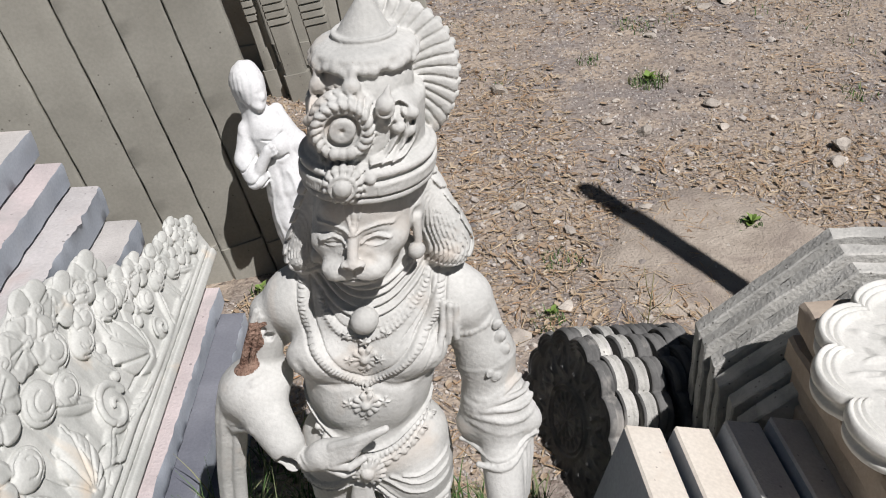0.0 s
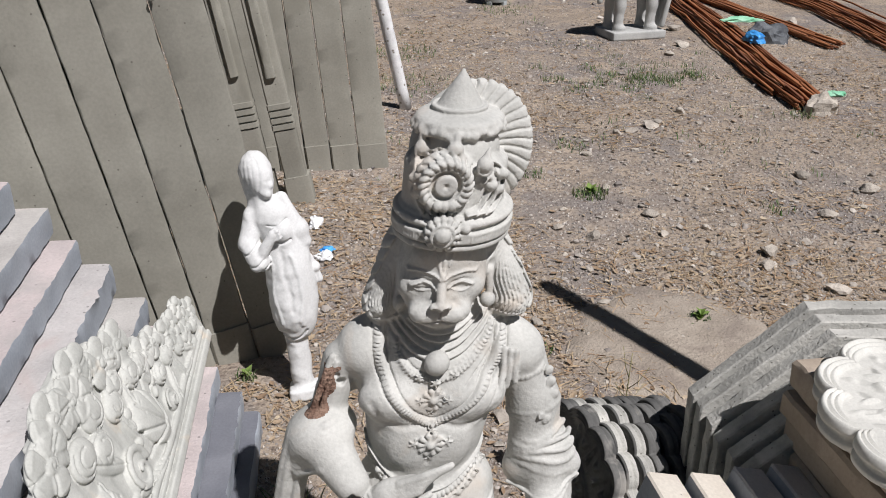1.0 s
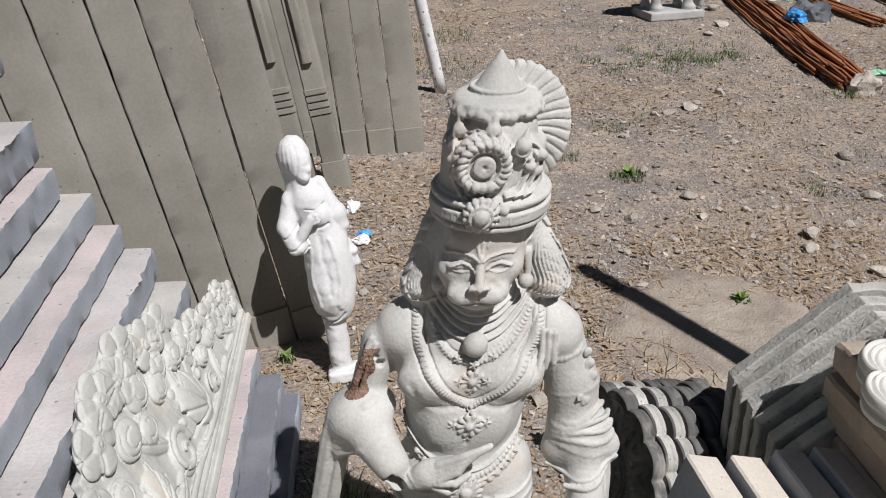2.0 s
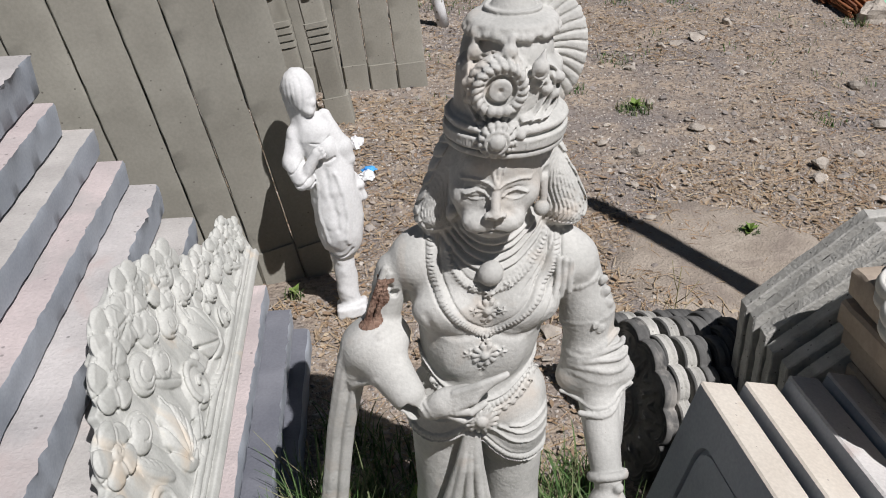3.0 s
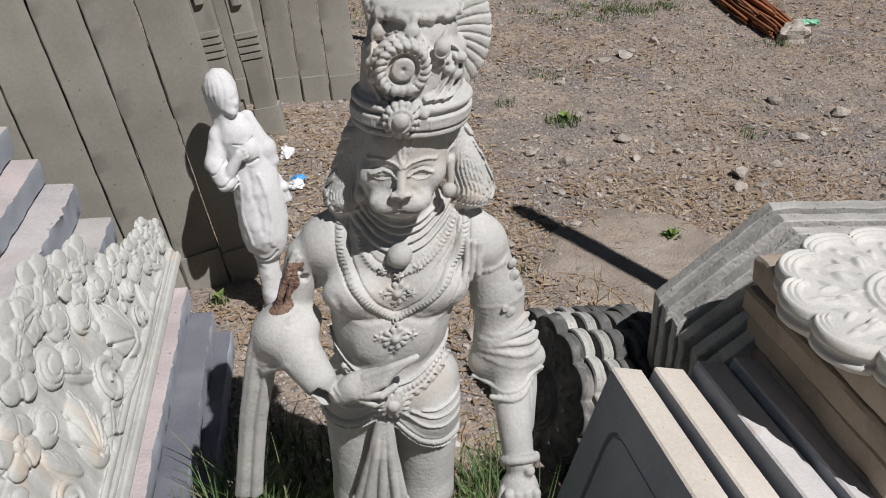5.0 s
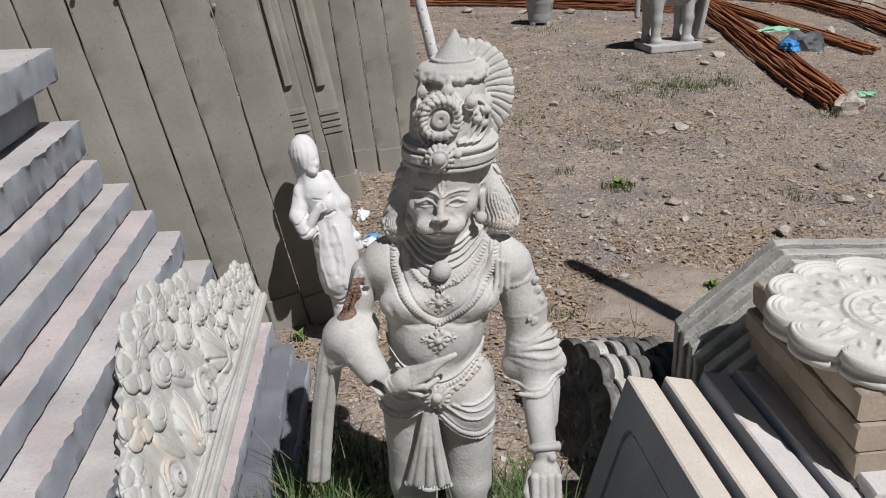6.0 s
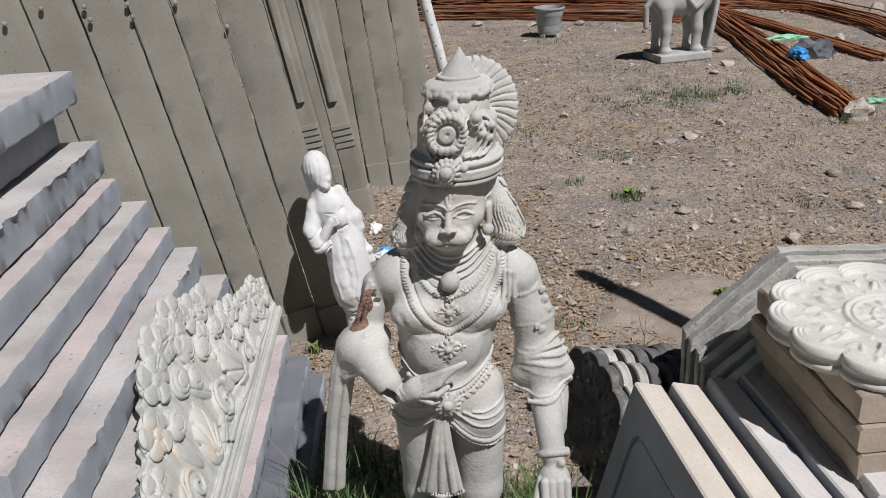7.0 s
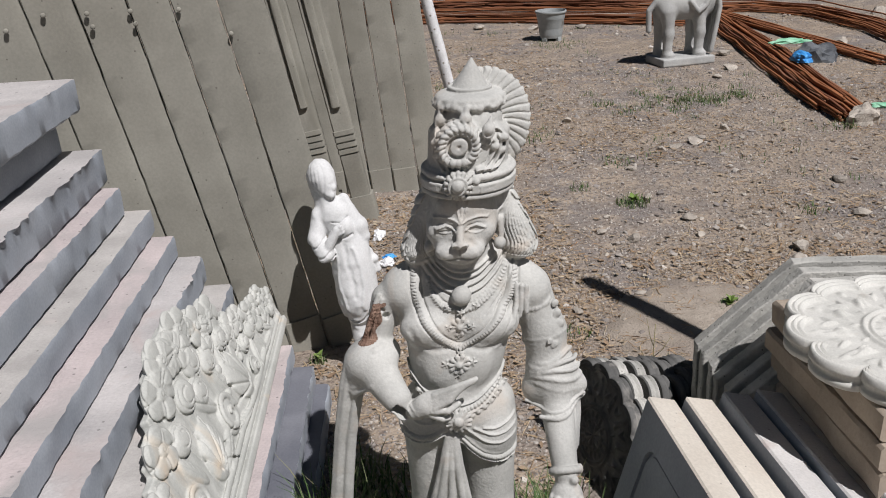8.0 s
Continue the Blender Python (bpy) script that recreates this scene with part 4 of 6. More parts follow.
def crown(c):
    cx, by = 0.004, 0.004
    # band: rope below, ribbed roll, smooth ledge above
    c.drum((cx, by, 1.016), (0, 0, 1), 0.084, 0.026, 0.006, 0.003)
    c.hoop((cx, by, 0.995), (0, 0, 1), 0.085, 0.0052, 0.001)
    c.drum((cx, by, 1.011), (0, 0, 1), 0.0925, 0.0095, 0.004, 0.001)
    c.hoop((cx, by, 1.031), (0, 0, 1), 0.0855, 0.0062, 0.001)
    for i in range(56):
        a = radians(180 + 180 * i / 55)
        ca, sa = math.cos(a), math.sin(a)
        c.limb((cx + 0.0930 * ca, by + 0.0930 * sa, 1.004), (cx + 0.0930 * ca, by + 0.0930 * sa, 1.014), 0.0018, 0.0018, 0.001, True)
        c.ball((cx + 0.0905 * ca, by + 0.0905 * sa, 0.9955), (0.0018, 0.0018, 0.0050), 0.001, True)
    # body, swelling a little upwards
    c.drum((cx - 0.002, 0.008, 1.072), (0, 0, 1), 0.077, 0.040, 0.012, 0.004)
    c.limb((cx - 0.002, 0.008, 1.10), (cx - 0.002, 0.008, 1.115), 0.073, 0.062, 0.006)
    dx = -0.019
    # flame leaves and scrolls, rising from the band to both sides of the disc
    out = []
    for k, (x0, x1) in enumerate(((0.020, 0.050), (0.034, 0.060), (0.047, 0.068))):
        out.append(([(x0 - 0.004, 1.046), (x0 + 0.012, 1.050), (x0 + 0.022, 1.064), (x1, 1.082 + 0.006 * k), (x1 - 0.006, 1.100 + 0.004 * k)], 0.0058, 0.0095))
        out.append(([(x0 + 0.002, 1.052), (x0 + 0.014, 1.060), (x1 - 0.008, 1.078)], 0.0022, -0.003))
    for k, (x0, x1) in enumerate(((-0.042, -0.062), (-0.054, -0.066))):
        out.append(([(x0 + 0.006, 1.046), (x0 - 0.004, 1.060), (x1, 1.085), (x1 + 0.004, 1.110 + 0.006 * k)], 0.0055, 0.009))
    out += [([(0.030, 1.108), (0.046, 1.118), (0.060, 1.110), (0.066, 1.094)], 0.0065, 0.010), ([(0.036, 1.090), (0.044, 1.098), (0.052, 1.092)], 0.0055, 0.009)]
    carve(c, out, 0.0)
    for x, z in ((0.048, 1.084), (0.060, 1.074), (0.064, 1.098), (-0.062, 1.092), (-0.058, 1.070)):
        y = c.front(x, z)
        if y is not None:
            c.ball((x, y, z), (0.0095, 0.009, 0.0085), 0.002)
    for x, z, t in ((dx + 0.010, 1.136, 0.003), (dx - 0.034, 1.130, -0.004), (dx + 0.052, 1.120, 0.004)):
        y = (c.front(x, z - 0.010) or -0.06) - 0.004
        c.ball((x, y, z), (0.0120, 0.010, 0.0125), 0.002)
        c.limb((x, y, z + 0.005), (x + t, y + 0.002, z + 0.023), 0.0085, 0.0018, 0.002)
        c.hoop((x, y - 0.004, z - 0.005), (0, 1, 0), 0.010, 0.0022, 0.001)
    # the great disc with slanting rays
    yc = -0.068
    c.ball((dx, yc + 0.014, 1.09), (0.046, 0.022, 0.046), 0.004)
    c.drum((dx, yc - 0.002, 1.09), (0, 1, 0), 0.040, 0.009, 0.004, 0.002)
    c.hoop((dx, yc - 0.008, 1.09), (0, 1, 0), 0.033, 0.0070, 0.002)
    rays = []
    for i in range(20):
        a = 2 * math.pi * i / 20
        rays.append(([(dx + 0.026 * math.cos(a), 1.09 + 0.026 * math.sin(a)), (dx + 0.036 * math.cos(a + 0.12), 1.09 + 0.036 * math.sin(a + 0.12)), (dx + 0.043 * math.cos(a + 0.30), 1.09 + 0.043 * math.sin(a + 0.30))], 0.0026, -0.0032))
    carve(c, rays, -0.02)
    c.drum((dx, yc - 0.013, 1.09), (0, 1, 0), 0.0225, 0.011, 0.002, 0.001, True)
    c.drum((dx, yc - 0.004, 1.09), (0, 1, 0), 0.0165, 0.0085, 0.003, 0.0006)
    c.ball((dx, yc - 0.013, 1.09), 0.0042, 0.001, True)
    for x in (-0.010, 0.0, 0.010):
        c.ball((dx + x, yc - 0.014, 1.061 + 0.10 * abs(x)), (0.0075, 0.007, 0.008), 0.001)
    # rosette on the band
    c.drum((dx, -0.086, 1.022), (0, 1, 0), 0.021, 0.011, 0.004, 0.002)
    c.drum((dx, -0.086, 1.022), (0, 1, 0), 0.0265, 0.008, 0.004, 0.002)
    carve(c, [([(dx + q * math.cos(k * 0.4488), 1.022 + q * math.sin(k * 0.4488)) for q in (0.017, 0.023, 0.030)], 0.0026, -0.0036) for k in range(14)], -0.02)
    c.hoop((dx, -0.097, 1.022), (0, 1, 0), 0.0165, 0.0022, 0.0006)
    c.ball((dx, -0.097, 1.022), (0.0125, 0.010, 0.0125), 0.0006)
    c.ball((dx + 0.034, -0.083, 1.026), 0.0075, 0.001)
    # neck, drooping brim and cone
    c.drum((0.0, 0.012, 1.142), (0, 0, 1), 0.054, 0.022, 0.008, 0.004)
    c.drum((0.0, 0.016, 1.160), (0, 0, 1), 0.066, 0.0095, 0.007, 0.003)
    for i in range(34):
        a = 2 * math.pi * i / 34
        c.ball((0.065 * math.cos(a), 0.016 + 0.065 * math.sin(a), 1.154 + 0.0030 * math.sin(i * 2.3)), (0.0066, 0.0066, 0.0060 + 0.002 * math.sin(i * 1.7)), 0.006)
    c.ball((0.0, 0.018, 1.168), (0.058, 0.058, 0.010), 0.006)
    c.limb((0.0, 0.020, 1.172), (0.0, 0.020, 1.230), 0.0400, 0.0035, 0.003)
    c.hoop((0.0, 0.020, 1.180), (0, 0, 1), 0.0390, 0.0032, 0.004)


def broken_arm(c):
    """The snapped upper arm with its bars, the draped forearm ending in a stump, and the hanging sash."""
    c.limb((-0.126, 0.02, 0.768), (-0.145, 0.02, 0.752), 0.036, 0.031, 0.012)
    c.limb((-0.128, 0.034, 0.75), (-0.136, 0.036, 0.700), 0.030, 0.022, 0.01)
    c.limb((-0.152, 0.018, 0.755), (-0.168, 0.010, 0.655), 0.029, 0.030, 0.006)
    rnd = random.Random(7)
    for q in range(9):
        f, a = rnd.random(), rnd.uniform(2.6, 6.6)
        c.ball((-0.157 - 0.012 * f + 0.026 * math.cos(a), 0.015 + 0.026 * math.sin(a), 0.745 - 0.085 * f), rnd.uniform(0.004, 0.008), 0.002, True)
    c.path([(-0.166, -0.006, 0.770), (-0.182, -0.016, 0.715), (-0.198, -0.020, 0.655)], 0.0058, 0.0015)
    c.path([(-0.158, -0.010, 0.762), (-0.172, -0.018, 0.71), (-0.184, -0.022, 0.655)], 0.0040, 0.0015)
    # draped forearm
    c.ball((-0.168, -0.008, 0.640), (0.050, 0.050, 0.033), 0.012)
    c.ball((-0.192, -0.006, 0.618), (0.042, 0.046, 0.042), 0.02)
    c.limb((-0.176, -0.028, 0.628), (-0.124, -0.084, 0.574), 0.043, 0.030, 0.02)
    c.limb((-0.128, -0.080, 0.578), (-0.110, -0.096, 0.552), 0.026, 0.020, 0.004)
    c.block((-0.094, -0.108, 0.536), (0.05, 0.05, 0.012), 0.002, 0.002, True, rot=(28, 42, 0))
    for i in range(6):
        c.path([(-0.136 - 0.003 * i, 0.004 - 0.013 * i, 0.650 - 0.010 * i), (-0.170, -0.050 - 0.006 * i, 0.668 - 0.013 * i), (-0.212, -0.038, 0.642 - 0.016 * i), (-0.234, -0.008, 0.600 - 0.014 * i)], 0.0050, 0.006)
    # sash: a flat double fold
    c.limb((-0.196, -0.016, 0.622), (-0.216, -0.016, 0.575), 0.036, 0.022, 0.02)
    for i in range(6):
        o = (i - 2.5) * 0.0066
        d = (0.0, -0.005, -0.002, 0.006, -0.006, -0.002)[i]
        c.path([(-0.204 + o * 1.3, -0.028 + d, 0.632), (-0.220 + o * 1.15, -0.026 + d, 0.575), (-0.246 + o, -0.018 + d, 0.45), (-0.262 + o, -0.012 + d, 0.34), (-0.273 + o * 1.1, -0.008 + d, 0.262 + 0.004 * (i % 2))], 0.0082, 0.0030)
    c.block((-0.273, -0.01, 0.236), (0.06, 0.05, 0.020), 0.002, 0.003, True, rot=(0, -10, 0))


def open_hand(c):
    """The hand laid across the belly, its fingers drawn out to a point."""
    c.ball((-0.060, -0.104, 0.570), (0.034, 0.020, 0.026), 0.008, rot=(0, -24, 0))
    c.ball((-0.036, -0.108, 0.580), (0.034, 0.017, 0.024), 0.008, rot=(0, -24, 0))
    c.limb((-0.088, -0.096, 0.552), (-0.066, -0.104, 0.566), 0.020, 0.021, 0.006)
    for i, (dz, ln) in enumerate(((0.014, 0.0), (0.006, -0.002), (-0.002, -0.010), (-0.010, -0.022))):
        c.path([(-0.046, -0.114 - 0.002 * i, 0.580 + dz), (-0.010 + ln * 0.3, -0.121 - 0.002 * i, 0.600 + dz), (0.034 + ln, -0.112, 0.621 + dz * 0.45)], 0.0082, 0.0012, False, 0.0052)
    c.path([(-0.052, -0.118, 0.563), (-0.022, -0.128, 0.566), (0.000, -0.124, 0.580)], 0.0085, 0.0015, False, 0.0058)
    c.path([(-0.055, -0.114, 0.552), (-0.034, -0.122, 0.546), (-0.022, -0.114, 0.542)], 0.0085, 0.002, False, 0.006)
    c.hoop((-0.088, -0.096, 0.553), (0.8, 0.2, 0.5), 0.021, 0.003, 0.001)


def staff_arm(c):
    c.limb((0.145, 0.02, 0.755), (0.180, 0.005, 0.665), 0.042, 0.040, 0.02)
    c.limb((0.182, 0.005, 0.665), (0.198, -0.01, 0.555), 0.041, 0.046, 0.02)
    c.limb((0.203, -0.02, 0.545), (0.212, -0.125, 0.405), 0.037, 0.026, 0.02)
    # armlet with a leaf of beads
    for z, r in ((0.664, 0.0050), (0.653, 0.0036)):
        c.hoop((0.181, 0.006, z), (0.22, -0.1, -1), 0.0425, r, 0.0015)
    for p, r in (((0.199, -0.028, 0.672), 0.0105), ((0.206, -0.018, 0.692), 0.0105), ((0.196, -0.036, 0.655), 0.0085), ((0.213, -0.010, 0.668), 0.0095), ((0.199, -0.014, 0.714), 0.0100), ((0.193, -0.012, 0.735), 0.0085), ((0.186, -0.040, 0.664), 0.0065)):
        c.ball(p, (r, r * 0.8, r), 0.0015)
        c.hoop((p[0], p[1] - 0.004, p[2]), (0.4, -1, 0.1), r * 0.75, 0.0016, 0.0008)
    # cloth wound round the elbow
    c.ball((0.203, -0.006, 0.57), (0.054, 0.054, 0.054), 0.02)
    c.limb((0.165, -0.015, 0.540), (0.248, -0.02, 0.548), 0.030, 0.024, 0.015)
    for i in range(6):
        z0 = 0.622 - 0.017 * i
        pts = []
        for q in range(9):
            a = radians(-85 + 21 * q)
            z = z0 + 0.012 * math.sin(a + i * 0.6) + 0.003 * math.sin(3 * a + i)
            rr = 0.055 * math.sqrt(max(0.15, 1 - ((z - 0.57) / 0.075) ** 2))
            pts.append((0.203 + rr * math.sin(a), -0.006 - rr * math.cos(a), z))
        c.path(pts, 0.0046, 0.0045)
    lip = [(0.128, 0.518), (0.155, 0.508), (0.19, 0.506), (0.225, 0.512), (0.262, 0.530)]
    c.drape(lip, 0.0052, 0.002)
    c.drape([(x, z + 0.010) for x, z in lip], 0.0036, 0.001)
    c.drape([(x, z + 0.005) for x, z in lip], 0.0022, 0.001, 0.3, 0.005, 2)
    for i in range(3):
        c.path([(0.250 - 0.007 * i, -0.008 - 0.012 * i, 0.545), (0.250 - 0.006 * i, -0.03 - 0.012 * i, 0.49), (0.241 - 0.004 * i, -0.065 - 0.01 * i, 0.43)], 0.0085, 0.005)
    # bracelet and closed hand on a staff
    c.hoop((0.212, -0.124, 0.407), (0.05, -0.6, -0.8), 0.027, 0.0078, 0.0015)
    c.ball((0.226, -0.150, 0.402), 0.0095, 0.0012)
    c.ball((0.240, -0.128, 0.412), (0.008, 0.008, 0.012), 0.0015)
    c.ball((0.212, -0.142, 0.348), (0.035, 0.033, 0.048), 0.012)
    for i in range(4):
        x = 0.189 + 0.0155 * i
        c.path([(x, -0.166, 0.366), (x, -0.180, 0.325), (x + 0.001, -0.172, 0.296), (x + 0.002, -0.150, 0.288)], 0.0090, 0.0015, False, 0.0076)
    c.path([(0.184, -0.150, 0.362), (0.174, -0.165, 0.33), (0.182, -0.176, 0.305)], 0.0092, 0.003)
    c.limb((0.212, -0.148, 0.32), (0.205, -0.12, 0.0), 0.0175, 0.021, 0.004)
    # fringed shoulder cape and its tassel
    c.ball((0.144, 0.010, 0.762), (0.036, 0.042, 0.032), 0.010)
    for i in range(12):
        a = radians(-62 + 11.5 * i)
        x, z = 0.150 + 0.036 * math.sin(a), 0.752 - 0.020 * math.cos(a)
        y = c.front(x, z)
        if y is not None:
            c.ball((x, y + 0.002, z), (0.0046, 0.0055, 0.0075), 0.0012)
    for i in range(3):
        x = 0.112 + 0.009 * i
        c.drape([(x, 0.785), (x + 0.001, 0.755), (x + 0.004 * (i - 1), 0.714 + 0.008 * i)], 0.0052, 0.002, 0.4)


def big_statue():
    c = Clay((-0.36, -0.24, -0.02), (0.31, 0.20, 1.26), 0.0022)
    feather_fan(c)
    torso(c)
    head(c)
    crown(c)
    # pleated fall between the legs, with a stitched lower edge
    for i in range(7):
        f = (i - 3) / 3
        z = -0.006 * (i % 2)
        c.path([(-0.018 + 0.008 * f, -0.082, 0.478), (-0.022 + 0.019 * f, -0.078 + z, 0.40), (-0.027 + 0.040 * f, -0.068 + z, 0.288 - 0.004 * f)], 0.0070, 0.0018, False, 0.0085)
    c.path([(-0.074, -0.066, 0.286), (-0.028, -0.078, 0.276), (0.018, -0.068, 0.278)], 0.0070, 0.002)
    for i in range(16):
        c.ball((-0.072 + 0.0059 * i, -0.078 + 0.004 * abs(i - 7.5) / 7.5, 0.279), (0.0016, 0.004, 0.007), 0.0008, True)
    # buckle rosette
    c.drum((-0.002, -0.090, 0.522), (0, 1, 0), 0.021, 0.012, 0.004, 0.003)
    for i in range(14):
        a = 2 * math.pi * i / 14
        c.limb((-0.002 + 0.014 * math.cos(a), -0.101, 0.522 + 0.014 * math.sin(a)), (-0.002 + 0.0255 * math.cos(a), -0.096, 0.522 + 0.0255 * math.sin(a)), 0.0028, 0.0044, 0.0006)
    c.ball((-0.002, -0.102, 0.522), (0.0115, 0.009, 0.0115), 0.0006)
    broken_arm(c)
    open_hand(c)
    staff_arm(c)
    v, f = c.mesh()
    for i in range(len(v)):
        q = 0.0006 * nz(v[i][0], v[i][1], v[i][2], 38) + 0.0003 * nz(v[i][2], v[i][0], v[i][1], 120)
        v[i][1] += q
        v[i][2] += q
    # rusty faces lie along the bared bars
    cent = v[f].mean(1)
    a, b = np.array((-0.164, -0.012, 0.765)), np.array((-0.193, -0.021, 0.650))
    t = np.clip(((cent - a) @ (b - a)) / ((b - a) @ (b - a)), 0, 1)
    away = np.linalg.norm(cent - (a + t[:, None] * (b - a)), axis=1)
    core = (away < 0.0155 + 0.004 * np.sin(cent[:, 2] * 160)) & (cent[:, 2] > 0.655) & (cent[:, 2] < 0.756) & (cent[:, 0] < -0.150)
    w = v.copy()
    w[:, 0] = v[:, 0] + axis_x(v[:, 2])
    w[:, 1] = v[:, 1] + 1.08
    return mesh_of("statue", w, f.tolist(), [M_STATUE, M_BREAK], True, core.astype(int).tolist())


solo("garden_statue", big_statue(), "pale grey concrete statue with tall crown and broken arm", "statue")


# ---- the small white statue leaning against the boards ----
def white_statue():
    c = Clay((-0.15, -0.14, -0.01), (0.17, 0.12, 0.79), 0.003)
    # head under a smooth cap of hair, the face looking aside and down
    c.ball((-0.010, 0.004, 0.702), (0.043, 0.046, 0.056), 0.006)
    c.limb((-0.022, 0.010, 0.70), (-0.026, 0.012, 0.615), 0.034, 0.026, 0.012)
    c.ball((0.006, -0.014, 0.676), (0.030, 0.030, 0.046), 0.012)
    c.ball((0.030, -0.030, 0.664), (0.0065, 0.0065, 0.009), 0.006)
    c.ball((0.015, -0.028, 0.642), (0.014, 0.014, 0.013), 0.012)
    c.limb((-0.008, 0.0, 0.65), (-0.006, 0.0, 0.595), 0.026, 0.032, 0.010)
    cut = [([(-0.030 + 0.004 * i, 0.752), (-0.040 + 0.013 * i, 0.705), (-0.040 + 0.012 * i, 0.65)], 0.0045, -0.0012) for i in range(4)]
    cut += [([(-0.006, 0.742), (0.004, 0.700), (-0.006, 0.645)], 0.005, -0.0018), ([(0.016, 0.676), (0.026, 0.677)], 0.005, -0.0016)]
    # breast, belly and the long smooth skirt
    c.ball((0.008, 0.0, 0.560), (0.058, 0.046, 0.055), 0.03)
    c.ball((0.034, -0.034, 0.530), (0.026, 0.024, 0.028), 0.008)
    c.ball((0.030, 0.0, 0.460), (0.066, 0.048, 0.090), 0.03)
    c.ball((0.030, -0.004, 0.365), (0.070, 0.056, 0.110), 0.03)
    c.ball((0.024, -0.006, 0.285), (0.066, 0.056, 0.095), 0.03)
    c.limb((0.012, -0.004, 0.27), (0.014, -0.002, 0.222), 0.048, 0.036, 0.02)
    c.limb((0.004, 0.0, 0.22), (0.0, 0.0, 0.03), 0.027, 0.024, 0.006)
    c.limb((0.022, 0.004, 0.22), (0.014, 0.004, 0.03), 0.024, 0.022, 0.006)
    c.block((0.006, 0.0, 0.018), (0.045, 0.045, 0.018), 0.01, 0.01)
    cut += [([(-0.010, 0.44), (-0.020, 0.36), (-0.012, 0.26)], 0.010, 0.003), ([(0.050, 0.46), (0.062, 0.36), (0.046, 0.25)], 0.012, 0.004), ([(0.020, 0.47), (0.022, 0.40), (0.028, 0.30)], 0.012, -0.003),
            ([(-0.030, 0.222), (-0.005, 0.206), (0.030, 0.208), (0.052, 0.228)], 0.006, -0.007), ([(0.0, 0.555), (0.022, 0.548), (0.050, 0.560)], 0.005, -0.004), ([(-0.010, 0.510), (0.020, 0.496), (0.055, 0.505)], 0.006, -0.004)]
    carve(c, cut, 0.03)
    # bent arm in a banded sleeve, the hand at the breast
    c.limb((-0.040, -0.004, 0.578), (-0.064, -0.030, 0.505), 0.028, 0.028, 0.008)
    c.limb((-0.064, -0.030, 0.505), (-0.040, -0.052, 0.456), 0.030, 0.031, 0.006)
    carve(c, [([(-0.098, 0.492), (-0.066, 0.484), (-0.030, 0.512)], 0.0048, -0.0065), ([(-0.088, 0.462), (-0.050, 0.450), (-0.014, 0.474)], 0.0048, -0.0065), ([(-0.07, 0.438), (-0.042, 0.430), (-0.012, 0.448)], 0.004, -0.005)], -0.03)
    c.limb((-0.026, -0.056, 0.480), (0.012, -0.060, 0.530), 0.017, 0.014, 0.006)
    for i in range(3):
        c.path([(0.008 + 0.004 * i, -0.062, 0.528 - 0.006 * i), (0.026 + 0.002 * i, -0.064, 0.540 - 0.010 * i)], 0.0062, 0.002)
    # shawl falling from the other shoulder like a folded wing
    c.limb((0.044, 0.008, 0.612), (0.074, 0.000, 0.520), 0.020, 0.030, 0.010)
    c.limb((0.074, 0.000, 0.520), (0.086, 0.0, 0.482), 0.028, 0.021, 0.008)
    c.limb((0.095, 0.006, 0.43), (0.108, 0.006, 0.36), 0.009, 0.010, 0.006)
    c.ball((0.104, 0.006, 0.40), (0.014, 0.016, 0.014), 0.006)
    v, f = c.mesh()
    for i in range(len(v)):
        v[i] += 0.0016 * nz(v[i][0], v[i][1], v[i][2], 50) + 0.0042 * nz(v[i][2], v[i][0], v[i][1], 20)
    return mesh_of("white_statue", v, f.tolist(), M_PLASTER)


ws = solo("small_white_statue", white_statue(), "small white plaster statue leaning against the boards", "statue")
lean = Vector((-0.098, 0.09, 0.755)).normalized()
side = (Vector((1, 0, 0)) - lean * lean.x).normalized()
ws.matrix_world = Matrix.Translation((-0.40, 2.08, 0.0)) @ Matrix((side, lean.cross(side), lean)).transposed().to_4x4()


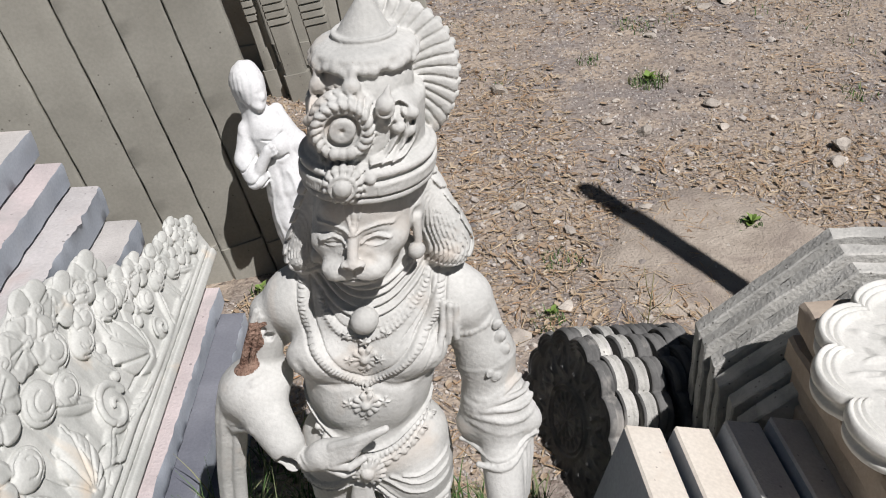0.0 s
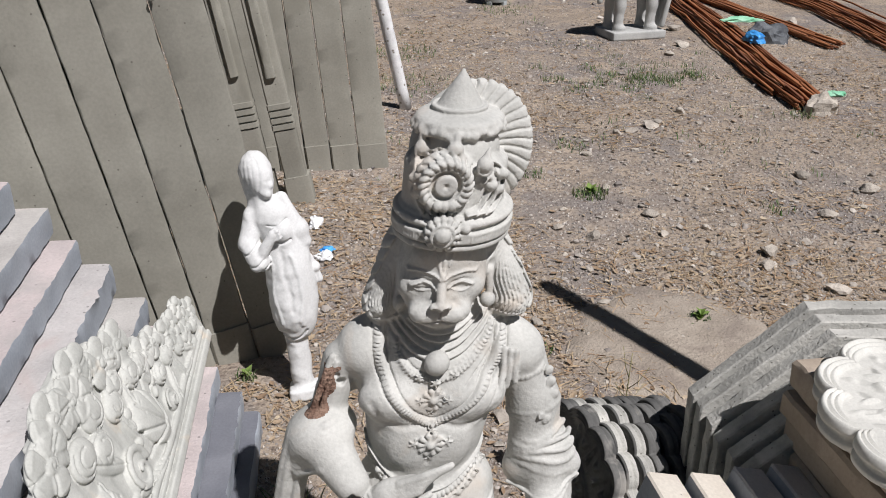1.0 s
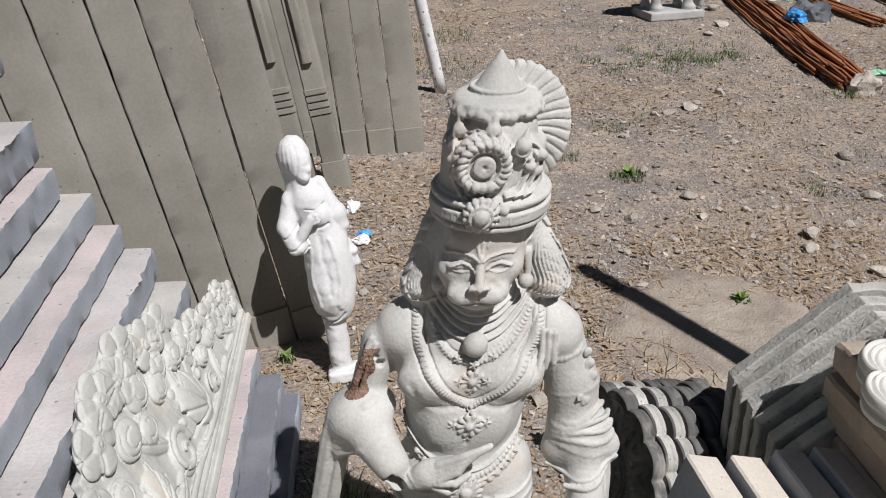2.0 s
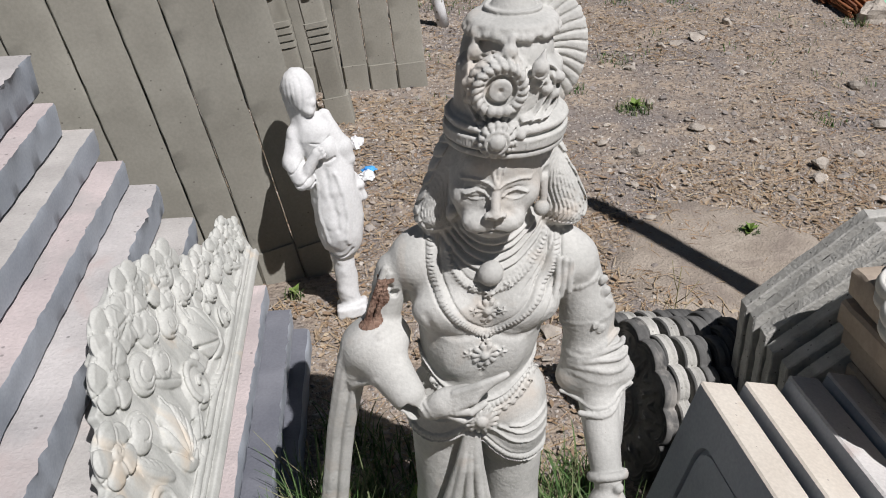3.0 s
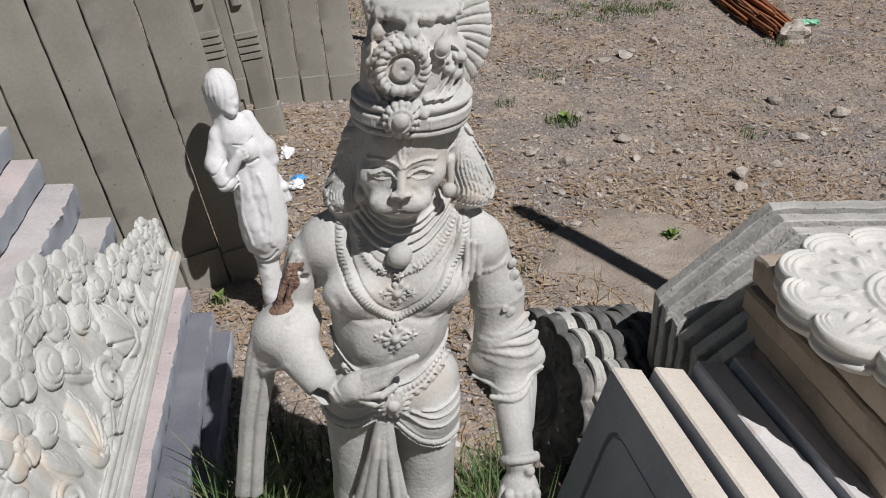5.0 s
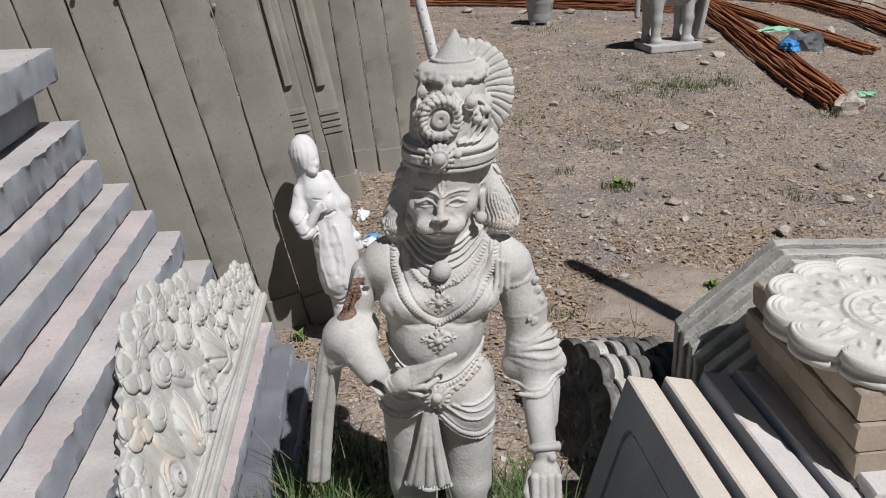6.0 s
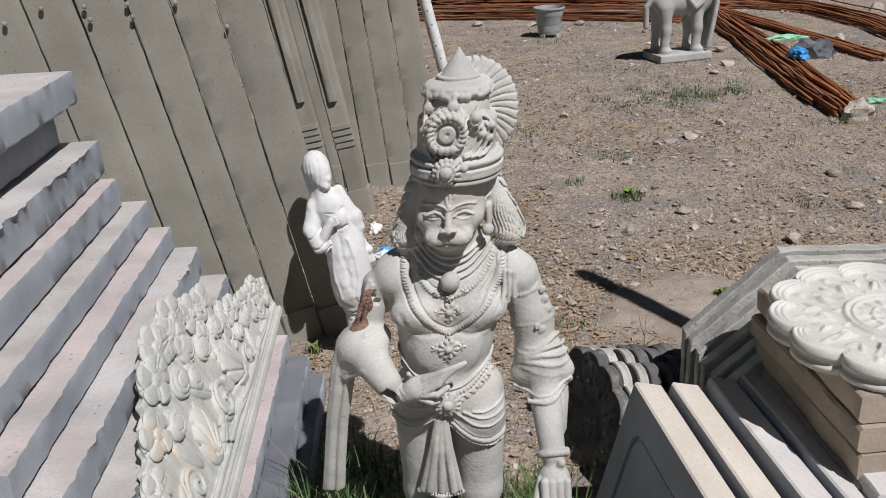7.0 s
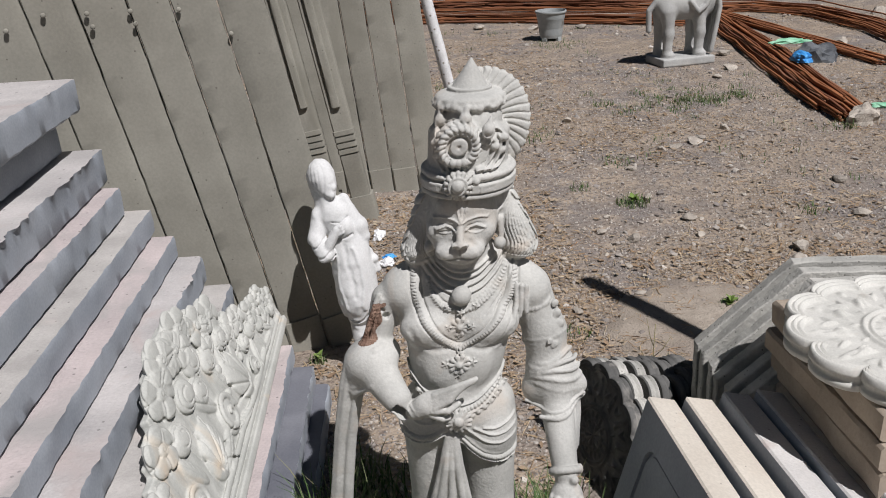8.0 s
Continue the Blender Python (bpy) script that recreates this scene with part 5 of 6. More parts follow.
# ---- carved relief panel leaning on the slabs: x along it, z up its face, y into it ----
def relief_panel():
    rnd = random.Random(4)
    c = Clay((-0.02, -0.075, -0.02), (1.34, 0.045, 0.48), 0.003)

    def top(s):
        pts = [(0.0, 0.13), (0.10, 0.17), (0.20, 0.185), (0.30, 0.21), (0.40, 0.26), (0.50, 0.335), (0.62, 0.39), (0.75, 0.42), (0.90, 0.40), (1.1, 0.30), (1.3, 0.2)]
        for (a, p), (b, q) in zip(pts, pts[1:]):
            if s <= b:
                return p + (q - p) * (s - a) / (b - a)
        return 0.2
    for i in range(27):
        s = 0.02 + 1.28 * i / 26
        h = top(s)
        c.block((s, 0.018, h * 0.5 - 0.01), (0.036, 0.018, h * 0.5), 0.006, 0.01)
    c.block((0.66, -0.005, 0.012), (0.655, 0.022, 0.012), 0.006, 0.006)
    c.block((0.66, 0.0, 0.036), (0.65, 0.014, 0.006), 0.004, 0.006)

    cut = []

    def rose(s, h, r, n=6):
        """An open blossom: overlapping petals lapped round a coiled heart."""
        a0 = rnd.uniform(0, 6)
        w, q_ = r * 1.12, r * 0.82
        c.ball((s, 0.004, h), (w, 0.020, q_), 0.006)
        for q in range(n):
            a = a0 + 2 * math.pi * q / n
            ca, sa = math.cos(a), math.sin(a)
            c.ball((s + w * 0.62 * ca, -0.008 - 0.006 * (q % 2), h + q_ * 0.62 * sa), (w * 0.54, 0.013, q_ * 0.54), 0.002)
            cut.append(([(s + w * g * math.cos(a + 0.5), h + q_ * g * math.sin(a + 0.5)) for g in (0.35, 0.7, 1.05)], 0.0048, -0.0055))
            cut.append(([(s + w * 0.98 * math.cos(a + d), h + q_ * 0.98 * math.sin(a + d)) for d in (-0.35, 0.0, 0.35)], 0.0050, 0.0020))
        c.ball((s, -0.016, h), (w * 0.36, 0.013, q_ * 0.36), 0.0012)
        cut.append(([(s + w * 0.30 * (1 - 0.09 * i) * math.cos(a0 + 0.7 * i), h + q_ * 0.30 * (1 - 0.09 * i) * math.sin(a0 + 0.7 * i)) for i in range(10)], 0.0032, -0.0045))

    def bud(s, h, r, turn):
        """A rose bud of wrapped petals."""
        t = radians(turn)
        c.ball((s, -0.008, h), (r * 1.2, 0.024, r * 0.9), 0.0015)
        for q, g in enumerate((0.80, 0.48)):
            cut.append(([(s + 1.2 * r * g * math.cos(t + q * 1.1 + i * 0.5), h + 0.9 * r * g * math.sin(t + q * 1.1 + i * 0.5)) for i in range(9)], 0.0036, -0.0055))

    def leaf(s, h, ln, wd, turn):
        t = radians(turn)
        ca, sa = math.cos(t), math.sin(t)
        c.ball((s, -0.002, h), (ln, 0.015, wd), 0.003, rot=(0, -turn, 0))
        cut.append(([(s - ln * 0.9 * ca, h - ln * 0.9 * sa), (s + 0.003, h), (s + ln * 0.95 * ca, h + ln * 0.95 * sa)], 0.0035, -0.005))
        for g in (-0.5, -0.15, 0.2, 0.5):
            cut.append(([(s + ln * g * ca, h + ln * g * sa), (s + ln * (g + 0.25) * ca - wd * 0.8 * sa, h + ln * (g + 0.25) * sa + wd * 0.8 * ca)], 0.0026, -0.003))

    def fruit(s, h, r):
        c.ball((s, -0.006, h), (r, r * 0.9, r), 0.002)

    def scroll(s, h, r, flip=1):
        c.ball((s, -0.004, h), (r * 0.95, 0.022, r * 0.95), 0.004)
        pts = [(s + flip * r * (1 - 0.042 * i) * math.cos(i * 0.42), -0.018 - 0.0007 * i, h + r * (1 - 0.042 * i) * math.sin(i * 0.42)) for i in range(21)]
        c.path(pts, r * 0.17, 0.003, False, r * 0.11)

    def shell(s, h, r, turn):
        """Overlapping curved plates opening like a fan."""
        t = radians(turn)
        c.ball((s + r * 0.5 * math.cos(t), -0.006, h + r * 0.5 * math.sin(t)), (r * 0.66, 0.028, r * 0.50), 0.006, rot=(0, -turn, 0))
        for q in range(6):
            a = t + radians(-50 + 20 * q)
            cut.append(([(s + r * g * math.cos(a + 0.10 * q * g), h + r * g * math.sin(a + 0.10 * q * g)) for g in (0.1, 0.35, 0.6, 0.85, 1.05)], 0.0060, -0.0085))
    # rim of blossoms, small at the narrow end and large at the tall one
    for s_, drop, r in ((0.035, 0.030, 0.040), (0.095, 0.012, 0.036), (0.135, 0.070, 0.038), (0.185, 0.022, 0.040), (0.255, 0.030, 0.046), (0.345, 0.025, 0.044), (0.42, 0.055, 0.048), (0.50, 0.030, 0.060), (0.60, 0.055, 0.058), (0.70, 0.035, 0.062), (0.78, 0.060, 0.056), (0.86, 0.030, 0.062), (0.95, 0.035, 0.060), (1.08, 0.03, 0.056), (1.20, 0.03, 0.05)):
        rose(s_, top(s_) - drop, r, 5)
    for s_, h, r, tn in ((0.07, 0.085, 0.026, 20), (0.22, 0.115, 0.030, 100), (0.27, 0.15, 0.026, 10), (0.46, 0.225, 0.034, 70), (0.56, 0.31, 0.030, 10), (0.66, 0.25, 0.036, 100), (0.79, 0.24, 0.04, 30), (0.31, 0.145, 0.030, 60), (0.40, 0.150, 0.030, 200), (0.52, 0.240, 0.038, 140), (0.615, 0.275, 0.040, 20), (0.74, 0.30, 0.044, 80), (0.86, 0.275, 0.044, 190), (0.99, 0.24, 0.040, 40)):
        bud(s_, h, r, tn)
    shell(0.52, 0.085, 0.125, 55)
    shell(0.93, 0.09, 0.11, 120)
    scroll(0.735, 0.125, 0.056, -1)
    scroll(0.43, 0.088, 0.030, 1)
    scroll(1.08, 0.13, 0.045, 1)
    for s_, h, ln, wd, tn in ((0.17, 0.075, 0.045, 0.013, 30), (0.28, 0.085, 0.055, 0.016, 70), (0.355, 0.09, 0.05, 0.014, 120), (0.46, 0.19, 0.05, 0.018, 60), (0.58, 0.205, 0.045, 0.016, 100), (0.66, 0.20, 0.06, 0.017, 75), (0.80, 0.205, 0.065, 0.020, 40), (0.83, 0.085, 0.07, 0.020, 160), (0.68, 0.335, 0.05, 0.02, 150), (0.65, 0.06, 0.06, 0.014, 10), (0.88, 0.16, 0.06, 0.02, 110), (1.02, 0.17, 0.06, 0.02, 60), (1.15, 0.12, 0.06, 0.02, 130), (0.24, 0.055, 0.05, 0.011, 5)):
        leaf(s_, h, ln, wd, tn)
    for s_, h in ((0.395, 0.195), (0.62, 0.155), (0.645, 0.18), (0.63, 0.205), (0.655, 0.145), (0.12, 0.10), (0.205, 0.150), (0.47, 0.145), (0.30, 0.19)):
        fruit(s_, h, rnd.uniform(0.012, 0.016))
    c.path([(0.10, -0.002, 0.05), (0.30, -0.006, 0.055), (0.45, -0.008, 0.05), (0.60, -0.012, 0.055), (0.70, -0.012, 0.062), (0.80, -0.012, 0.06), (1.2, -0.01, 0.055)], 0.009, 0.006)
    carve(c, cut, 0.01)
    v, f = c.mesh()
    for i in range(len(v)):
        v[i][1] += 0.0012 * nz(v[i][0], v[i][1], v[i][2], 45)
    v[:, 1] *= -0.62
    return mesh_of("relief_panel", v, f[:, ::-1].tolist(), M_RELIEF)


rp = solo("carved_relief_panel", relief_panel(), "cream cast relief panel of roses, fruit and shells, leaning on slabs", "relief panel")
# local x runs towards the viewer, local z up the slope, local -y out of the face
ux, uz = Vector((0.045, -1, 0)).normalized(), Vector((-0.40, 0, 0.917))
uz = (uz - ux * uz.dot(ux)).normalized()
uy = uz.cross(ux)
rp.matrix_world = Matrix.Translation((-0.662, 2.075, 0.222)) @ Matrix((ux, uy, uz)).transposed().to_4x4()


# ---- scalloped medallions ----
def medallion_mesh(R, thick=0.045, lobes=12, deep=0.115, mat=None, rim=None):
    nt, nr = 288, 84

    def edge(a):
        u = abs(math.sin(lobes * a / 2))
        return R * (1 - deep + deep * u ** 0.55)

    def height(r, a):
        f = r / edge(a)
        z = 0.0
        for c0, w, h in ((0.982, 0.016, 0.009), (0.935, 0.014, 0.008), (0.89, 0.012, 0.006)):
            z += h * math.exp(-((f - c0) / w) ** 2) * (R / 0.24)
        q = r / R
        if q < 0.86 * edge(a) / R:
            z -= 0.0035
        for c0, w, h in ((0.40, 0.018, 0.007), (0.345, 0.014, 0.006), (0.20, 0.014, 0.005)):
            z += h * math.exp(-((q - c0) / w) ** 2)
        if q < 0.19:
            z += 0.006 * abs(math.cos(5 * a)) * (q / 0.19) * (1 - q / 0.22) * 3
        elif q < 0.335:
            z += 0.0045 * max(0, math.cos(16 * a)) * math.sin(math.pi * (q - 0.2) / 0.135)
        if 0.43 < q and f < 0.85:
            # leafy arcs: overlapping curled scales turning alternate ways in each lobe
            s = (a * lobes / (2 * math.pi)) % 1.0
            side = 1 if s < 0.5 else -1
            t = abs(s - 0.5) * 2
            band = math.sin((q * 34 + side * 0 + t * 5.5))
            curl = math.cos(t * math.pi * 2.4 + q * 9)
            z += 0.0070 * max(0, band) ** 0.6 * max(0, curl) ** 0.5
            z += 0.006 * math.exp(-((t - 0.12) / 0.10) ** 2 - ((q - 0.62) / 0.10) ** 2)
        return z
    verts, faces = [(0, 0, height(0, 0))], []
    for j in range(1, nr + 1):
        for i in range(nt):
            a = 2 * math.pi * i / nt
            r = edge(a) * (j / nr)
            verts.append((r * math.cos(a), r * math.sin(a), height(r, a) + 0.0008 * nz(r * math.cos(a), r * math.sin(a), 0, 60)))
    for k, (g, z) in enumerate(((1.010, -0.004), (1.010, -thick * 0.22), (0.975, -thick * 0.30), (0.98, -thick * 0.52), (1.0, -thick * 0.58), (1.0, -thick * 0.80), (0.96, -thick * 0.88), (0.95, -thick))):
        for i in range(nt):
            a = 2 * math.pi * i / nt
            r = edge(a) * g
            verts.append((r * math.cos(a), r * math.sin(a), z + 0.0015 * nz(math.cos(a) * 3, math.sin(a) * 3, k, 4)))
    verts.append((0, 0, -thick))
    for i in range(nt):
        faces.append((0, 1 + i, 1 + (i + 1) % nt))
    for j in range(nr + 7):
        for i in range(nt):
            a, b = 1 + j * nt + i, 1 + j * nt + (i + 1) % nt
            faces.append((a, a + nt, b + nt, b))
    last = 1 + (nr + 7) * nt
    for i in range(nt):
        faces.append((last + i, len(verts) - 1, last + (i + 1) % nt))
    mats = [mat or M_MEDAL, rim or mat or M_MEDAL]
    slots = [0] * (nt * nr) + [1] * (len(faces) - nt * nr)
    return mesh_of("medallion", verts, faces, mats, True, slots)


big = solo("scalloped_medallion", medallion_mesh(0.252), "pale cast medallion with scalloped rim and carved leaves, lying flat", "medallion")
big.matrix_world = pose(0.803, 0.965, 0.683, 0, 0, 8)
# faces turned from the sun get their shade from this dark colour
small = medallion_mesh(0.208, 0.030, 14, 0.095, M_SHADEMOSS, M_OCT)
mossy_shaded = medallion_mesh(0.208, 0.030, 14, 0.095, M_SHADEMOSS)
nrm = Vector((-0.93, -0.31, 0.20)).normalized()
for i in range(7):
    rnd = random.Random(200 + i)
    o = solo("standing_medallion", small if i in (1, 2) else mossy_shaded, ("pale-rimmed, shade-darkened" if i in (1, 2) else "weathered, shade-darkened") + " cast medallion with scalloped rim, leaning on edge", "medallion", "medallions leaning on edge")
    cpos = Vector((0.262, 1.478, 0.125)) + Vector((0.0385, 0.006, -0.004)) * i
    n2 = (nrm + Vector((rnd.uniform(-0.04, 0.04), rnd.uniform(-0.06, 0.06), rnd.uniform(-0.03, 0.03)))).normalized()
    o.matrix_world = Matrix.Translation(cpos) @ n2.to_track_quat("Z", "Y").to_matrix().to_4x4() @ pose(0, 0, 0, 0, 0, rnd.uniform(0, 30))

# ---- far end of the yard ----
def animal_statue():
    c = Clay((-0.52, -0.34, -0.02), (0.56, 0.34, 1.12), 0.0105)
    c.block((0.0, 0.0, 0.045), (0.36, 0.24, 0.045), 0.012, 0.01)
    for x, y in ((-0.25, -0.11), (-0.25, 0.13), (0.17, -0.13), (0.19, 0.12)):
        c.limb((x, y, 0.09), (x + 0.015, y, 0.36), 0.058, 0.062, 0.03)
        c.limb((x + 0.015, y, 0.36), (x, y * 0.8, 0.60), 0.062, 0.10, 0.05)
        c.ball((x + 0.02, y - 0.02, 0.12), (0.075, 0.08, 0.045), 0.03)
    c.ball((-0.03, 0.0, 0.68), (0.36, 0.19, 0.19), 0.05)
    c.ball((0.24, 0.0, 0.72), (0.19, 0.20, 0.24), 0.05)
    c.ball((0.32, -0.02, 0.95), (0.17, 0.16, 0.17), 0.05)
    for i in range(7):
        y = -0.17 + 0.055 * i
        c.path([(0.40, y * 0.8, 0.86), (0.42, y, 0.62), (0.37, y * 1.05, 0.36), (0.33, y, 0.14)], 0.032, 0.02)
    c.path([(0.0, -0.19, 0.72), (0.10, -0.22, 0.60), (0.2, -0.21, 0.66), (0.27, -0.2, 0.78)], 0.03, 0.02)
    c.path([(-0.36, 0.0, 0.72), (-0.45, 0.02, 0.62), (-0.44, 0.03, 0.40)], 0.035, 0.03)
    v, f = c.mesh()
    return mesh_of("animal_statue", v, f.tolist(), M_LION)


an = solo("animal_statue", animal_statue(), "grey cast statue of a standing animal on a base", "statue")
an.matrix_world = pose(2.00, 7.12, 0.0, 0, 0, 14) @ Matrix.Diagonal((0.68, 0.68, 0.74, 1))


def bucket():
    prof = [(0.0, 0.035), (0.098, 0.035), (0.102, 0.03), (0.106, 0.04), (0.116, 0.12), (0.119, 0.125), (0.121, 0.13), (0.128, 0.20), (0.131, 0.205), (0.133, 0.21), (0.139, 0.262), (0.149, 0.266), (0.152, 0.275), (0.149, 0.284), (0.140, 0.284), (0.134, 0.26), (0.110, 0.06), (0.0, 0.055)]
    n = 40
    verts = [(r * math.cos(2 * math.pi * i / n), r * math.sin(2 * math.pi * i / n), z) for r, z in prof for i in range(n)]
    faces = [(j * n + i, j * n + (i + 1) % n, (j + 1) * n + (i + 1) % n, (j + 1) * n + i) for j in range(len(prof) - 1) for i in range(n)]
    return smooth_by_angle(mesh_of("bucket_body", verts, faces, M_BUCKET), 45)


bk = thing("bucket", "grey plastic bucket standing on short feet", "bucket", at=(1.07, 8.62, 0.0))
part("body", bucket(), bk)
for k in range(4):
    a = radians(45 + 90 * k)
    o = part("foot", bar_mesh("bucket_foot", 0.05, 0.03, 0.04, [M_BUCKET, M_BUCKET], 0.004, 0, 0, 0.02, k), bk)
    o.matrix_local = Matrix.Rotation(a, 4, "Z") @ Matrix.Translation((0.108, -0.025, 0.04))
bk.scale = (1.06, 1.06, 1.06)


def rod_bundle(name, line, count, spread_, r, seed, label, lift=0.0):
    """Many thin rods side by side along a bent line: one bundle that is carried together."""
    rnd = random.Random(seed)
    line = [Vector((x, y, 0)) for x, y in line]
    pts = []
    for a, b in zip(line, line[1:]):
        n = max(2, int((b - a).length / 0.25))
        pts += [a.lerp(b, i / n) for i in range(n)]
    pts.append(line[-1])
    root = thing(name, label, "steel rods", "bundles of steel rods", at=(line[0].x, line[0].y, 0))
    for q in range(count):
        off, h = rnd.gauss(0, spread_ * 0.5), abs(rnd.gauss(0, spread_ * 0.34)) + r + lift
        a0, a1 = rnd.randrange(0, 2), len(pts) - rnd.randrange(0, 3)
        ph = rnd.uniform(0, 20)
        verts, faces = [], []
        use = pts[a0:a1]
        for i, p in enumerate(use):
            d = (pts[min(i + 1, len(pts) - 1)] - pts[max(i - 1, 0)]).normalized()
            s = Vector((-d.y, d.x, 0))
            c = p - line[0] + s * (off + 0.03 * spread_ / 0.1 * noise.noise(Vector((ph, i * 0.5, 0)))) + Vector((0, 0, h + 0.012 * noise.noise(Vector((ph, i * 0.7, 3)))))
            for k in range(4):
                a = math.pi / 2 * k + 0.7
                verts.append(c + s * (r * math.cos(a)) + Vector((0, 0, r * math.sin(a))))
        for i in range(len(use) - 1):
            for k in range(4):
                a, b = i * 4 + k, i * 4 + (k + 1) % 4
                faces.append((a, b, b + 4, a + 4))
        faces += [(3, 2, 1, 0), tuple((len(use) - 1) * 4 + k for k in range(4))]
        part("rod", mesh_of("rod", verts, faces, M_RUST), root)


rod_bundle("rod_bundle", [(2.50, 4.92), (2.56, 5.8), (2.72, 7.2), (2.86, 8.6), (3.0, 9.8), (3.2, 11.4)], 75, 0.105, 0.0085, 1, "rusty brown bundle of thin steel rods on the soil")
rod_bundle("rod_bundle", [(2.62, 5.05), (2.74, 6.0), (2.92, 7.4), (3.02, 8.8), (3.10, 10.5)], 40, 0.07, 0.0085, 2, "rusty brown bundle of thin steel rods on the soil")
rod_bundle("rod_bundle", [(3.50, 6.55), (3.42, 7.2), (3.30, 8.2), (3.12, 9.4), (2.9, 11.2)], 40, 0.08, 0.0085, 3, "rusty brown bundle of thin steel rods on the soil")
rod_bundle("rod_bundle", [(4.02, 6.4), (4.12, 7.2), (4.20, 8.2), (4.05, 9.3), (3.6, 9.9), (3.2, 10.0), (2.7, 9.6)], 60, 0.13, 0.008, 4, "orange-brown bent bundle of steel rods on the soil")
rod_bundle("rod_bundle", [(-1.2, 10.5), (0.4, 10.2), (1.4, 9.75), (2.4, 9.25), (2.8, 9.0)], 45, 0.14, 0.007, 5, "rusty brown bundle of straight steel rods on the soil")
rod_bundle("rod_bundle", [(-1.2, 11.5), (0.6, 11.2), (1.6, 10.8), (2.9, 10.1)], 60, 0.22, 0.007, 6, "rusty brown bundle of straight steel rods on the soil")


# ---- litter ----
def crumple(name, size, mat, seed, flat=0.4):
    bm = bmesh.new()
    bmesh.ops.create_icosphere(bm, subdivisions=3, radius=1)
    for v in bm.verts:
        d = 1 + 0.45 * nz(v.co.x + seed, v.co.y, v.co.z, 1.6) + 0.22 * nz(v.co.x, v.co.y + seed, v.co.z, 4.5)
        v.co = Vector((v.co.x * size[0] * d, v.co.y * size[1] * d, max(-0.3, v.co.z * d) * size[2]))
    me = bpy.data.meshes.new(name)
    bm.to_mesh(me)
    bm.free()
    me.materials.append(mat)
    return me


for nm, size, mat, seed, at, lab in (("plastic_sack", (0.17, 0.11, 0.12), M_BAG, 3, (3.07, 6.85, 0.03), "dark grey, shadow-coloured crumpled plastic sack among the rods"),
                                     ("blue_wrapper", (0.075, 0.11, 0.06), M_BLUE, 8, (2.83, 6.55, 0.09), "bright blue crumpled plastic wrapper beside the rods"),
                                     ("green_wrapper", (0.16, 0.05, 0.03), M_GREEN, 5, (2.95, 7.15, 0.12), "pale green plastic strip beside the rods"),
                                     ("green_scrap", (0.06, 0.04, 0.02), M_GREEN, 15, (2.86, 5.25, 0.01), "small green plastic scrap on the soil"),
                                     ("paper_scrap", (0.03, 0.045, 0.03), M_WHITEPLASTIC, 12, (-0.425, 3.33, 0.012), "white paper scrap on the straw"),
                                     ("carton_scrap", (0.035, 0.03, 0.022), M_WHITEPLASTIC, 21, (-0.375, 3.01, 0.01), "white and blue carton scrap on the straw"),
                                     ("blue_scrap", (0.028, 0.022, 0.010), M_BLUE, 25, (-0.365, 3.045, 0.026), "small blue plastic scrap on the carton"),
                                     ("stone_wedge", (0.10, 0.08, 0.10), M_ROCK, 31, (2.55, 4.86, 0.03), "pale stone holding down the end of the rods")):
    o = solo(nm, crumple(nm, size, mat, seed), lab, nm.split("_")[1])
    o.location = at

# pale rubble and shrubs along the yard's far side
for i in range(9):
    rnd = random.Random(300 + i)
    o = solo("pale_rubble", crumple("pale_rubble", (rnd.uniform(0.12, 0.22), 0.12, rnd.uniform(0.12, 0.2)), M_PLASTER, 40 + i), "pale broken plaster piece on the far soil", "rubble", "far rubble")
    o.location = (-0.6 + 0.33 * i + rnd.uniform(-0.1, 0.1), 12.0 + rnd.uniform(-0.15, 0.4), 0.04)

# ---- loose cover of the soil ----
def joined(name, templates, places, mat, label, category, smooth=False):
    """Many small copies of template meshes (verts, faces) joined into one object; places: (template, matrix 3x3, offset)."""
    V, F, base = [], [], 0
    for t, m, off in places:
        v, f = templates[t]
        V.append(v @ m.T + off)
        F += [tuple(base + i for i in q) for q in f]
        base += len(v)
    return solo(name, mesh_of(name, np.concatenate(V).tolist(), F, mat, smooth), label, category, kind="stuff")


def stone_template(seed, sub=1):
    bm = bmesh.new()
    bmesh.ops.create_icosphere(bm, subdivisions=sub, radius=1)
    r = random.Random(seed)
    sx, sy, sz = r.uniform(0.8, 1.3), r.uniform(0.6, 1.0), r.uniform(0.35, 0.7)
    cuts = [(Vector((r.gauss(0, 1), r.gauss(0, 1), r.gauss(0, 1))).normalized(), r.uniform(0.35, 0.7)) for _ in range(7)]
    for v in bm.verts:
        for n, d in cuts:
            e = v.co.dot(n) - d
            if e > 0:
                v.co -= n * e
        v.co *= 1 + 0.2 * nz(v.co.x + seed, v.co.y, v.co.z, 1.8)
        v.co = Vector((v.co.x * sx, v.co.y * sy, v.co.z * sz))
    out = np.array([v.co[:] for v in bm.verts]), [tuple(v.index for v in f.verts) for f in bm.faces]
    bm.free()
    return out


def turned(rz, s, tilt=0.0, tdir=0.0):
    m = Matrix.Rotation(tdir, 3, "Z") @ Matrix.Rotation(tilt, 3, "X") @ Matrix.Rotation(rz - tdir, 3, "Z")
    return np.array(m) * s


KEEP = [(-2.0, -0.50, 0.5, 2.05), (0.18, 1.5, 0.3, 1.42), (-1.8, -0.45, 2.15, 2.5)]


def free(x, y):
    return not any(a < x < b and c < y < d for a, b, c, d in KEEP)


